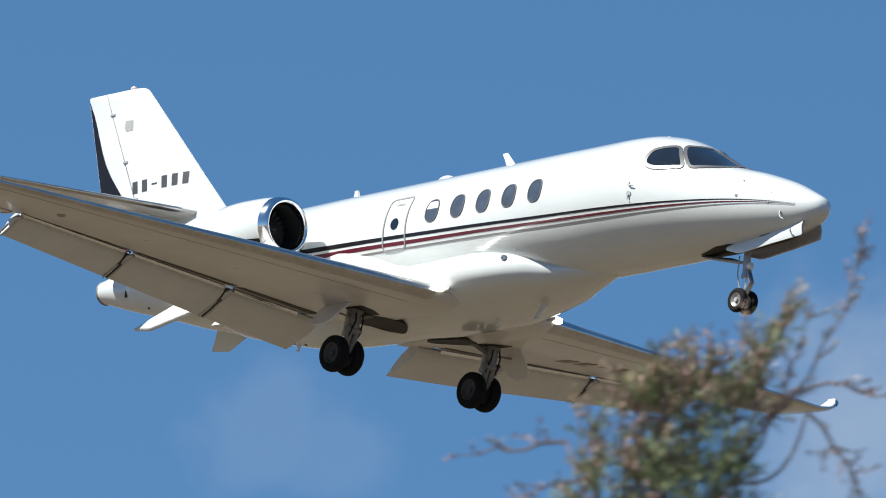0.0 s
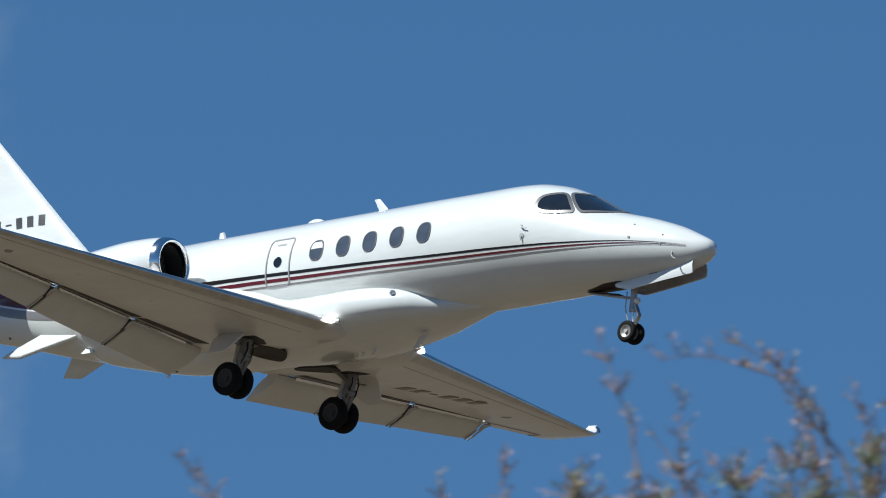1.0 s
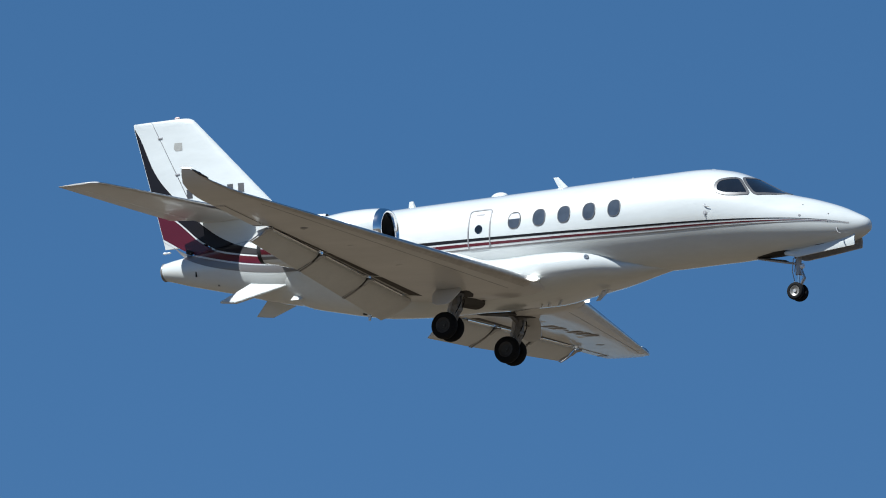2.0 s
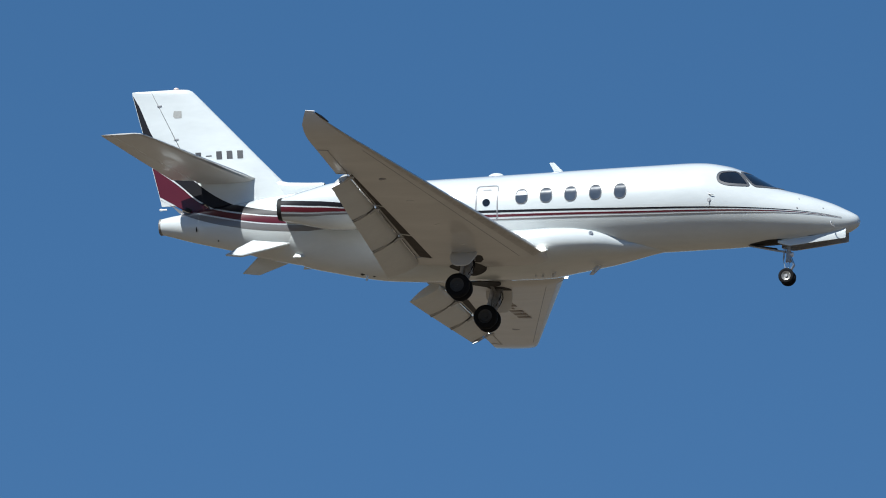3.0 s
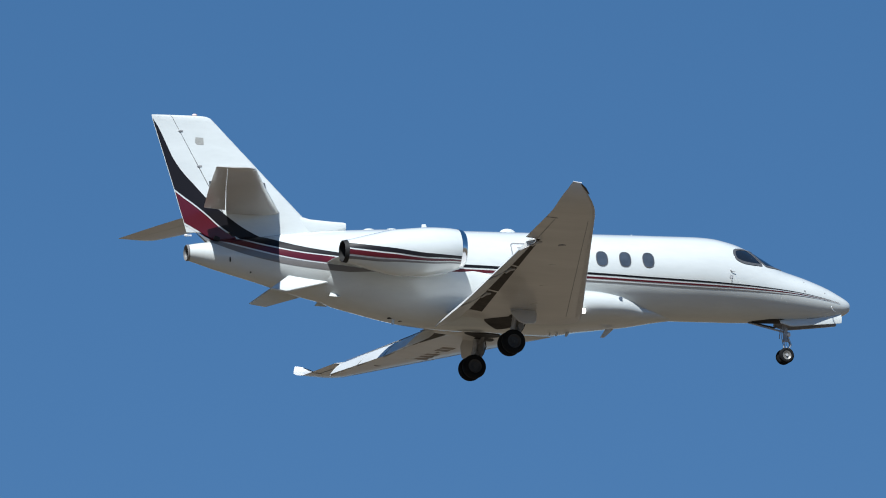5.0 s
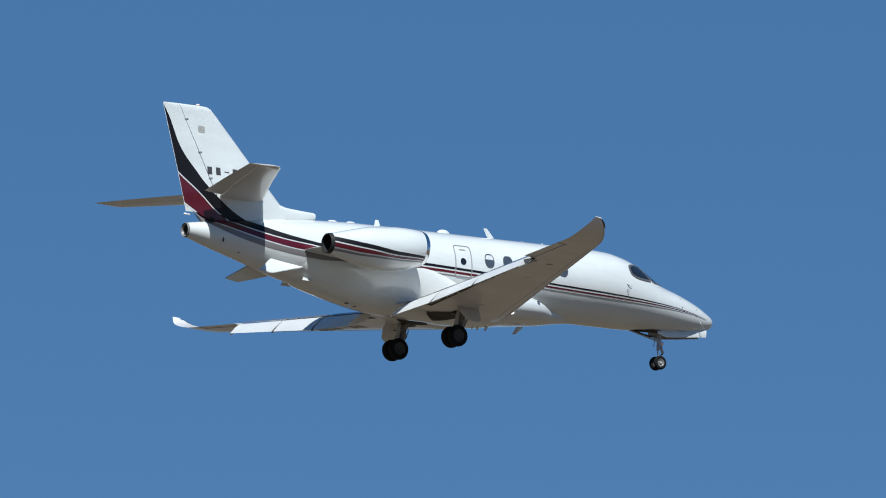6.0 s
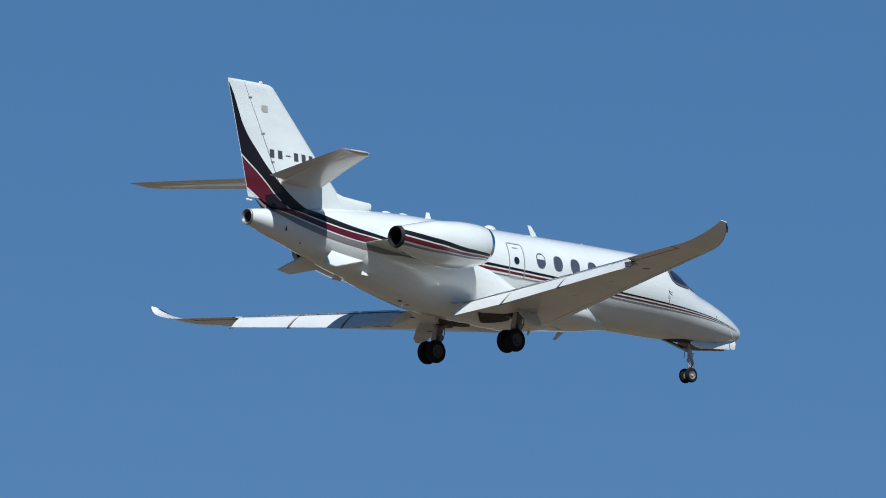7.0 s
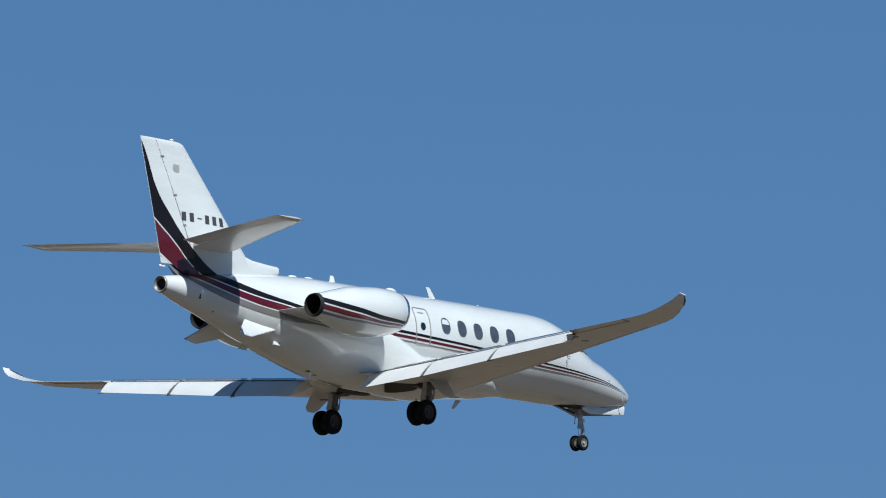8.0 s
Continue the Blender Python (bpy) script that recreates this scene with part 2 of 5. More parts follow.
def dense(points, step):
    out = []
    for a, b in zip(points, points[1:] + points[:1]):
        k = max(1, int((b - a).length / step))
        out += [a.lerp(b, i / k) for i in range(k)]
    return out


def patch(bm, outline, place, rings=5):
    """A panel that follows a surface: outline in surface coordinates, place(u, v) its point there."""
    mid = sum(outline, Vector((0, 0))) / len(outline)
    vs = [[bm.verts.new(place(*(mid.lerp(p, k / rings)))) for p in outline] for k in range(1, rings + 1)]
    core = bm.verts.new(place(*mid))
    n = len(outline)
    for i in range(n):
        bm.faces.new((core, vs[0][i], vs[0][(i + 1) % n]))
    for a, b in zip(vs, vs[1:]):
        for i in range(n):
            bm.faces.new((a[i], b[i], b[(i + 1) % n], a[(i + 1) % n]))


def rim(bm, outline, place, raised, width):
    """A raised border round an outline on a surface."""
    mid = sum(outline, Vector((0, 0))) / len(outline)
    n = len(outline)
    normals = []
    for i in range(n):
        d = (outline[(i + 1) % n] - outline[i - 1]).normalized()
        o = Vector((d.y, -d.x))
        normals.append(o if o.dot(outline[i] - mid) > 0 else -o)
    rows = []
    for out, lift in ((-width / 2, -0.01), (-width / 2, raised), (width / 2, raised), (width / 2, -0.01)):
        rows.append([bm.verts.new(place(*(p + q * out), lift)) for p, q in zip(outline, normals)])
    for a, b in zip(rows, rows[1:]):
        for i in range(n):
            bm.faces.new((a[i], b[i], b[(i + 1) % n], a[(i + 1) % n]))


# ---------------------------------------------------------------- the jet's lines (x forward from the nose, y left, z up)
# x, centre z, half width, half height above, half height below
BODY = [(-0.00, -0.05, 0.01, 0.01, 0.01), (-0.04, -0.05, 0.11, 0.11, 0.11), (-0.12, -0.05, 0.19, 0.18, 0.17), (-0.28, -0.04, 0.28, 0.26, 0.27),
        (-0.67, 0.01, 0.43, 0.41, 0.42), (-1.32, 0.09, 0.62, 0.57, 0.56), (-2.04, 0.19, 0.79, 0.69, 0.69), (-2.45, 0.27, 0.87, 0.84, 0.78),
        (-2.89, 0.36, 0.95, 1.00, 0.88), (-3.28, 0.43, 1.00, 1.08, 0.96), (-3.84, 0.51, 1.055, 1.11, 1.04), (-4.5, 0.55, 1.085, 1.09, 1.085),
        (-5.5, 0.55, 1.085, 1.085, 1.085), (-8.0, 0.53, 1.085, 1.085, 1.085), (-11.0, 0.51, 1.085, 1.085, 1.085), (-12.2, 0.50, 1.05, 1.08, 1.06), (-13.25, 0.52, 0.95, 1.02, 1.02),
        (-14.58, 0.58, 0.79, 0.86, 0.84), (-16.1, 0.70, 0.53, 0.55, 0.54), (-17.1, 0.77, 0.35, 0.35, 0.34), (-17.55, 0.81, 0.25, 0.25, 0.24), (-17.76, 0.82, 0.20, 0.20, 0.19)]


def body_at(x):
    return smooth_at(BODY, x)


def skin(x, theta, side=-1, lift=0.0):
    """Point of the fuselage at x, theta degrees down from the crown."""
    zc, a, top, low = body_at(x)
    th = radians(theta)
    c, s = math.cos(th), math.sin(th)
    half = top if c >= 0 else low
    return Vector((x, side * (a + lift) * s, zc + (half + lift) * c))


def skin_at(x, z, side=-1, lift=0.0):
    """Point of the fuselage's flank at x and height z."""
    zc, a, top, low = body_at(x)
    c = (z - zc) / (top if z > zc else low)
    c = min(max(c, -0.999), 0.999)
    return Vector((x, side * (a * math.sqrt(1 - c * c) + lift), z))


# belly fairing: x, centre z, half width, half height above, half height below
BELLY = [(-4.9, -0.46, 0.15, 0.04, 0.08), (-5.3, -0.44, 0.36, 0.10, 0.15), (-5.94, -0.42, 0.66, 0.22, 0.28), (-6.3, -0.40, 0.88, 0.36, 0.34), (-6.6, -0.39, 1.00, 0.44, 0.38), (-7.26, -0.39, 1.16, 0.50, 0.46),
         (-7.9, -0.40, 1.24, 0.50, 0.55), (-9.0, -0.36, 1.21, 0.48, 0.62), (-9.8, -0.02, 1.13, 0.50, 0.95), (-10.7, 0.28, 1.080, 0.50, 1.245), (-11.9, 0.30, 1.048, 0.50, 1.18),
         (-12.6, 0.32, 0.998, 0.45, 1.08), (-13.3, 0.34, 0.925, 0.45, 0.94), (-14.0, 0.36, 0.83, 0.40, 0.78), (-14.5, 0.40, 0.72, 0.30, 0.58)]

DIHEDRAL = 0.0735


def wing_z(y):
    return -0.795 + DIHEDRAL * abs(y)


def foil(s, t):
    """Half thickness of a wing section at s of its chord."""
    return 5 * t * (0.2969 * math.sqrt(s) - 0.126 * s - 0.3516 * s * s + 0.2843 * s**3 - 0.1036 * s**4)


def section(le, te, t, centre, normal, upper=1.0, lower=1.0, n=16, start=0.0, camber=0.012, grow=0.0):
    """Closed outline of a wing section. centre: (y, z) of the chord line, normal: its up direction in (y, z)."""
    chord = le - te
    up, low = [], []
    for k in range(n + 1):
        u = 0.5 - 0.5 * math.cos(math.pi * k / n)
        for rows, end, sign in ((up, upper, 1), (low, lower, -1)):
            s = start + u * (end - start)
            d = (sign * foil(s, t) + camber * 4 * s * (1 - s)) * chord + sign * grow
            rows.append((le - s * chord + grow * (1 if s < 0.02 else 0), centre[0] + normal[0] * d, centre[1] + normal[1] * d))
    return up[::-1] + low[1:] if start == 0.0 else up[::-1] + low


def wing_line(y):
    """Leading edge, trailing edge, thickness at a span station."""
    le = -7.36 - 0.307 * y
    te = -11.15 - 0.035 * y
    return le, te, 0.135 - 0.0035 * y


def wing_low(x, y):
    """Height of the wing's lower skin."""
    le, te, t = wing_line(abs(y))
    s = min(max((le - x) / (le - te), 0.0), 1.0)
    return wing_z(y) - (foil(s, t) - 0.012 * 4 * s * (1 - s)) * (le - te)


# ---------------------------------------------------------------- the jet
def build_fuselage(jet):
    bm = bmesh.new()
    xs = [0, -0.01, -0.02, -0.04, -0.07, -0.12, -0.19] + [-0.28 - 0.13 * k for k in range(134)] + [-17.76]
    loft(bm, [[skin(x, 360 * k / 64) for k in range(64)] for x in xs], True, False)
    body = part("fuselage", bm, WHITE, jet, "glossy white fuselage with a fine pointed nose", 60)
    bm = bmesh.new()
    xs = np.linspace(-4.9, -14.5, 66)
    rings = []
    for x in xs:
        zc, a, top, low = smooth_at(BELLY, x)
        ring = []
        for k in range(48):
            c, s = math.cos(2 * math.pi * k / 48), math.sin(2 * math.pi * k / 48)
            p = float(np.interp(-x, [7.9, 9.2], [0.8, 1.0]))
            ring.append((x, a * math.copysign(abs(s) ** p, s), zc + (top if c > 0 else low) * math.copysign(abs(c) ** 0.9, c)))
        rings.append(ring)
    loft(bm, rings)
    part("belly_fairing", bm, WHITE, jet, "bulged white wing-to-body fairing", 60)
    # tail outlet
    bm = bmesh.new()
    lathe(bm, [(0.205, 0.05), (0.21, -0.01), (0.195, -0.03), (0.16, 0.0), (0.13, 0.12), (0.02, 0.2)], (-17.76, 0, 0.82), "x", 28)
    part("tail_outlet", bm, GEAR, jet, "dark metal tail exhaust outlet")
    bm = bmesh.new()
    lathe(bm, [(0.135, 0.03), (0.10, 0.09), (0.01, 0.1)], (-17.76, 0, 0.82), "x", 24)
    part("outlet_core", bm, DARK, jet, "sooty black outlet core")
    return body


def strip(bm, xs, low, high, place, rows=3):
    grid = [[bm.verts.new(place(x, low(x) + (high(x) - low(x)) * j / rows)) for j in range(rows + 1)] for x in xs]
    for a, b in zip(grid, grid[1:]):
        for j in range(rows):
            bm.faces.new((a[j], a[j + 1], b[j + 1], b[j]))


# x, then heights: top of black, foot of black, top of red, foot of red, top of grey, foot of grey
BANDS = [(-0.35, -0.02, -0.022, -0.03, -0.034, -0.045, -0.05), (-0.93, 0.075, 0.067, 0.050, 0.041, 0.024, 0.016), (-1.75, 0.165, 0.149, 0.124, 0.104, 0.078, 0.063),
         (-3.09, 0.242, 0.213, 0.176, 0.145, 0.110, 0.086), (-4.45, 0.298, 0.259, 0.215, 0.176, 0.135, 0.105), (-5.81, 0.348, 0.304, 0.258, 0.214, 0.170, 0.138),
         (-7.17, 0.403, 0.352, 0.304, 0.254, 0.208, 0.172), (-8.53, 0.447, 0.388, 0.340, 0.280, 0.234, 0.198), (-10.0, 0.49, 0.42, 0.378, 0.308, 0.258, 0.22),
         (-11.5, 0.53, 0.445, 0.40, 0.315, 0.262, 0.22), (-13.0, 0.62, 0.52, 0.465, 0.36, 0.325, 0.22), (-14.05, 0.77, 0.675, 0.64, 0.475, 0.440, 0.29),
         (-14.83, 0.91, 0.775, 0.737, 0.57, 0.533, 0.38), (-15.5, 1.10, 0.908, 0.867, 0.70, 0.661, 0.50), (-16.2, 1.42, 1.110, 1.064, 0.885, 0.842, 0.67),
         (-16.8, 1.85, 1.448, 1.400, 1.08, 1.032, 0.88), (-17.25, 2.26, 1.845, 1.795, 1.27, 1.215, 1.12), (-17.5, 2.54, 2.050, 2.000, 1.42, 1.36, 1.35),
         (-17.84, 2.93, 2.305, 2.252, 1.62, 1.56, 1.55), (-18.05, 3.26, 2.475, 2.42, 1.72, 1.66, 1.65), (-18.20, 3.60, 2.63, 2.54, 1.8, 1.7, 1.69), (-18.36, 3.97, 2.76, 2.67, 1.9, 1.8, 1.79), (-18.55, 4.30, 2.9, 2.81, 2.0, 1.9, 1.89)]

# z, leading edge x, trailing edge x, thickness
FIN = [(0.75, -13.6, -17.62, 0.10), (1.02, -13.9, -17.67, 0.10), (1.66, -14.5, -17.83, 0.105), (1.80, -14.62, -17.87, 0.105), (2.52, -15.31, -18.06, 0.11),
       (3.24, -15.99, -18.26, 0.11), (4.20, -16.90, -18.53, 0.105), (4.30, -17.00, -18.55, 0.10), (4.345, -17.10, -18.56, 0.08), (4.365, -17.25, -18.55, 0.04)]
HINGE = 0.665


def fin_at(z):
    t = np.array(FIN)
    return [float(np.interp(z, t[:, 0], t[:, k])) for k in (1, 2, 3)]


def fin_y(x, z):
    le, te, t = fin_at(z)
    s = (le - x) / (le - te)
    return foil(min(max(s, 0.0), 1.0), t) * (le - te) if 0 <= s <= 1.0 else 0.0


def tail_at(x, z, side=-1, lift=0.006):
    """Point of fuselage or fin, whichever stands out further."""
    zc, a, top, low = body_at(x)
    c = (z - zc) / (top if z > zc else low)
    y = a * math.sqrt(1 - c * c) if abs(c) < 1 and x > -17.76 else 0.0
    return Vector((x, side * (max(y, fin_y(x, z)) + lift), z))


def build_livery(jet):
    for side in (-1, 1):
        for k, (mat, name, label) in enumerate(((BLACK, "black_stripe", "black cheat line"), (RED, "red_stripe", "maroon cheat line"), (STRIPE_GREY, "grey_stripe", "grey cheat line"))):
            bm = bmesh.new()
            hi, lo = lambda x: float(smooth_at(BANDS, x)[2 * k]), lambda x: float(smooth_at(BANDS, x)[2 * k + 1])
            xs = np.linspace(-0.40, -13.9, 150)
            strip(bm, xs, lo, hi, lambda x, z: skin_at(x, z, side, 0.005))
            part(name, bm, mat, jet, label, 180)
    for side in (-1, 1):
        for k, (mat, name, label) in enumerate(((BLACK, "tail_band", "broad black band sweeping up the tail"), (RED, "tail_band", "broad maroon band sweeping up the tail"), (STRIPE_GREY, "tail_band", "grey band under the maroon one"))):
            bm = bmesh.new()
            rows = 16
            grid = []
            for x in np.linspace(-13.9, -18.54, 120):
                b = smooth_at(BANDS, x)
                hi, lo = float(b[2 * k]), float(b[2 * k + 1])
                # keep inside the trailing edge
                cols = []
                for j in range(rows + 1):
                    z = lo + (hi - lo) * j / rows
                    te = float(np.interp(z, [r[0] for r in FIN], [r[2] for r in FIN])) + 0.012 if z > 0.75 else -17.7
                    cols.append(bm.verts.new(tail_at(max(x, te), z, side)))
                grid.append(cols)
            for a, b in zip(grid, grid[1:]):
                for j in range(rows):
                    if (a[j].co - b[j].co).length > 1e-4 or (a[j + 1].co - b[j + 1].co).length > 1e-4:
                        bm.faces.new((a[j], a[j + 1], b[j + 1], b[j]))
            bmesh.ops.remove_doubles(bm, verts=bm.verts, dist=0.0005)
            part(name, bm, mat, jet, label, 180)


def build_windows(jet):
    shape = [Vector((0.15 * math.copysign(abs(math.cos(a)) ** 0.8, math.cos(a)), 0.195 * math.copysign(abs(math.sin(a)) ** 0.8, math.sin(a)))) for a in np.linspace(0, 2 * math.pi, 40, endpoint=False)]
    for side in (-1, 1):
        for x in (-5.82, -6.445, -7.07, -7.69, -8.31):
            here = [p + Vector((x, 0.785)) for p in shape]
            bm = bmesh.new()
            rim(bm, here, lambda u, v, l=0.0: skin_at(u, v, side, 0.006 + l), 0.007, 0.017)
            frame_ob = part("cabin_window", bm, RIMDARK, jet, "oval cabin window with a thin dark rim", 50)
            bm = bmesh.new()
            patch(bm, [p + Vector((x, 0.785)) for p in [q * 0.99 for q in shape]], lambda u, v: skin_at(u, v, side, 0.006))
            part("pane", bm, PANE, frame_ob, "tinted blue-grey pane", 180)
            if x < -8:
                bm = bmesh.new()
                half = [Vector((x + p.x * 0.9, 0.785 + max(min(p.y * 0.9, 0.16), 0.03))) for p in shape]
                patch(bm, half, lambda u, v: skin_at(u, v, side, 0.009), 3)
                part("blind", bm, SHADE, frame_ob, "half-drawn pale blind", 180)


def build_door(jet):
    outline = []
    for cx, cz, a0 in ((-9.00, 1.06, 0), (-9.38, 1.06, 90), (-9.38, 0.30, 180), (-9.00, 0.30, 270)):
        outline += [Vector((cx + 0.08 * math.cos(radians(a0 + a)), cz + 0.08 * math.sin(radians(a0 + a)))) for a in range(0, 91, 15)]
    outline = dense(outline, 0.05)
    bm = bmesh.new()
    rim(bm, outline, lambda u, v, l=0.0: skin_at(u, v, -1, 0.007 + l), 0.005, 0.028)
    seal = part("emergency_door", bm, DOORLINE, jet, "closed emergency exit door with a grey seal", 50)
    disc = [Vector((-9.2 + 0.095 * math.cos(a), 0.67 + 0.10 * math.sin(a))) for a in np.linspace(0, 2 * math.pi, 28, endpoint=False)]
    bm = bmesh.new()
    patch(bm, disc, lambda u, v: skin_at(u, v, -1, 0.008), 3)
    part("door_window", bm, GLASS, seal, "small round dark door window", 180)
    bm = bmesh.new()
    patch(bm, rounded([(-9.08, 1.00), (-9.08, 1.035), (-9.30, 1.035), (-9.30, 1.00)], 1), lambda u, v: skin_at(u, v, -1, 0.008), 2)
    part("door_handle", bm, SEAL, seal, "grey flush door handle", 180)


def build_cockpit(jet):
    """Side window and windscreen; outlines as x and degrees from the crown."""
    side_pane = [(-3.41, 57), (-3.37, 47), (-3.18, 40.5), (-2.96, 33), (-2.80, 44), (-2.62, 57), (-2.78, 61), (-2.92, 64), (-3.18, 67), (-3.37, 64.5)]
    screen = [(-2.66, 2), (-2.70, 12), (-2.78, 22), (-2.90, 29), (-2.74, 42), (-2.54, 53), (-2.44, 52), (-2.20, 40), (-2.05, 30), (-1.93, 16), (-1.89, 2)]
    for side in (-1, 1):
        for name, pts, label in (("cockpit_side_window", side_pane, "dark cockpit side window"), ("windscreen", screen, "dark raked windscreen pane")):
            flat = dense([Vector((p.x, p.y * 60)) for p in rounded([Vector((x, th / 60)) for x, th in pts], 2)], 3.0)
            out = [Vector((p.x, p.y / 60)) for p in flat]
            bm = bmesh.new()
            patch(bm, [Vector((p.x, p.y)) for p in out], lambda u, v: skin(u, v * 60, side, 0.008), 8)
            pane = part(name, bm, GLASS, jet, label, 180)
            bm = bmesh.new()
            rim(bm, out, lambda u, v, l=0.0: skin(u, v * 60, side, 0.008 + l), 0.007, 0.064)
            part("window_frame", bm, FRAME, pane, "grey window frame", 50)


def build_wing(jet, side):
    """One wing with its flaps, brackets, metal leading edge and upturned tip."""
    bm = bmesh.new()
    rings = []
    spans = [(0.45, 0), (0.85, 0), (1.36, 0), (1.37, 1), (3.0, 1), (5.2, 1), (7.53, 1), (7.54, 0), (8.6, 0), (9.4, 0)]

    def ring(y, cut, grow=0.0, upto=None):
        le, te, t = wing_line(y)
        c = le - te
        up = (le + 11.04 + 0.012 * y) / c if cut else 1.0
        low = (le + 10.34 + 0.090 * y) / c if cut else 1.0
        nrm = Vector((-DIHEDRAL, 1)).normalized()
        return [(p[0], side * p[1], p[2]) for p in section(le, te, t, (y, wing_z(y) + (0.16 if y < 0.8 else 0)), nrm, upto or up, upto or low, grow=grow)]

    # upturned tip: span, height over the wing's plane, leading edge, trailing edge, lean in degrees
    TIP = [(9.8, 0.010, -10.38, -11.50, 8), (10.1, 0.04, -10.50, -11.515, 14), (10.4, 0.10, -10.66, -11.52, 22), (10.65, 0.18, -10.83, -11.50, 31), (10.83, 0.28, -10.98, -11.43, 40), (10.93, 0.365, -11.11, -11.38, 48), (10.975, 0.41, -11.20, -11.35, 50)]

    def tip_ring(row, grow=0.0, upto=1.0):
        y, lift, le, te, lean = row
        nrm = (-math.sin(radians(lean)), math.cos(radians(lean)))
        return [(p[0], side * p[1], p[2]) for p in section(le, te, 0.10 if y < 11 else 0.05, (y, wing_z(9.4) + (y - 9.4) * 0.05 + lift), nrm, upto, upto, grow=grow)]

    for y, cut in spans:
        rings.append(ring(y, cut))
    rings += [tip_ring(r) for r in TIP]
    loft(bm, rings)
    wing = part("wing", bm, GREYW, jet, "long swept pale grey wing with an upturned tip", 40)
    bm = bmesh.new()
    loft(bm, [ring(y, 0, 0.003, 0.055) for y in (1.32, 3, 5.2, 7.5, 9.4)] + [tip_ring(r, 0.003, 0.06) for r in TIP[:-1]], True, True)
    part("leading_edge", bm, EDGE, wing, "polished bare metal leading edge", 40)
    # root fillet at the front
    bm = bmesh.new()
    tube(bm, [(-7.62, side * 1.17, -0.66), (-7.95, side * 1.24, -0.67), (-8.6, side * 1.28, -0.66)], [0.03, 0.09, 0.07], 14)
    part("root_fillet", bm, WHITE, wing, "white wing root fillet", 60)
    bm = bmesh.new()
    box(bm, (-7.75, side * 1.32, -0.655), (0.18, 0.20, 0.11), (0, 0, side * 17), 0.04)
    part("root_lamp", bm, LAMP, wing, "lit landing lamp in the wing root")
    # flaps: span, leading edge x and z, trailing edge x and z
    FLAP = [(1.04, -10.89, -0.765, -11.66, -1.155), (1.42, -10.90, -0.74, -11.65, -1.13), (3.2, -10.97, -0.60, -11.59, -0.99), (5.3, -11.05, -0.44, -11.58, -0.77), (7.48, -11.14, -0.27, -11.56, -0.545)]

    def flap_at(y):
        return [float(np.interp(y, [r[0] for r in FLAP], [r[k] for r in FLAP])) for k in (1, 2, 3, 4)]

    # the two narrow dark strips are added to stand for shade in the flap gaps
    for y0, y1, thick, name, mat, label in ((1.12, 3.02, 0.18, "flap", FLAPW, "lowered pale wing flap"), (3.13, 5.14, 0.18, "flap", FLAPW, "lowered pale wing flap"), (5.25, 7.48, 0.18, "flap", FLAPW, "lowered pale wing flap"),
                                            (3.025, 3.125, 0.13, "flap_gap_shade", GAP, "dark strip with the shade of the gap between two flaps"), (5.145, 5.245, 0.13, "flap_gap_shade", GAP, "dark strip with the shade of the gap between two flaps")):
        bm = bmesh.new()
        rings = []
        for y in (y0, (y0 + y1) / 2, y1):
            lx, lz, tx, tz = flap_at(y)
            c = Vector((tx - lx, tz - lz))
            d = c.normalized()
            nrm = Vector((-d.y, d.x)) * (-1 if d.x < 0 else 1)
            ringp = []
            for s, sign in [(s, 1) for s in (1, 0.85, 0.65, 0.45, 0.25, 0.12, 0.04, 0)] + [(s, -1) for s in (0.04, 0.12, 0.25, 0.45, 0.65, 0.85, 1)]:
                h = foil(s, thick) * c.length * (1.75 if sign > 0 else 1) + 0.002
                p = Vector((lx, lz)) + c * s + nrm * sign * h
                ringp.append((p.x, side * y, p.y))
            rings.append(ringp)
        loft(bm, rings)
        part(name, bm, mat, wing, label, 40)
    for y in (3.08, 5.20, 7.52):
        lx, lz, tx, tz = flap_at(min(y, 7.48))
        bm = bmesh.new()
        tube(bm, [(lx + 0.16, side * y, wing_z(y) - 0.10), (lx + 0.02, side * y, lz - 0.08), (lx - 0.10, side * y, lz - 0.17)], [0.03, 0.045, 0.03], 8)
        for off in (-0.045, 0.045):
            tube(bm, [(lx + (tx - lx) * 0.30, side * (y + off), lz + (tz - lz) * 0.30 - 0.075), (lx + (tx - lx) * 0.62, side * (y + off), lz + (tz - lz) * 0.62 - 0.06), (tx + 0.01, side * (y + off), tz - 0.022)], [0.014, 0.021, 0.014], 8)
        part("flap_bracket", bm, BARE, wing, "bare metal flap bracket", 40)
    # flat sheets over the cut wing end, cove shade painted into their colour
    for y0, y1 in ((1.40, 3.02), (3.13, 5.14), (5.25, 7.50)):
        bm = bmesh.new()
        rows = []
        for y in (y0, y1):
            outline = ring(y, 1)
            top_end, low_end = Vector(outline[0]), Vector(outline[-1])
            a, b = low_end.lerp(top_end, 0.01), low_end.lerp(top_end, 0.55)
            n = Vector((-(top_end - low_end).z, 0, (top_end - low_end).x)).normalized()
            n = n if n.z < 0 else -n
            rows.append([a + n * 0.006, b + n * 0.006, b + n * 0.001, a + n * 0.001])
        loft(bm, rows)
        part("flap_cove", bm, COVE, wing, "dark sheet with the shade of the open cove ahead of the flap", 40)
    # seam along the lower skin
    bm = bmesh.new()
    rows = []
    for y in (1.5, 4.0, 6.5, 9.2):
        le, te, t = wing_line(y)
        c = le - te
        rows.append((le - 0.13 * c, side * y, wing_z(y) - (foil(0.13, t) - 0.012 * 4 * 0.13 * 0.87) * c + 0.006))
    tube(bm, rows, 0.011, 6)
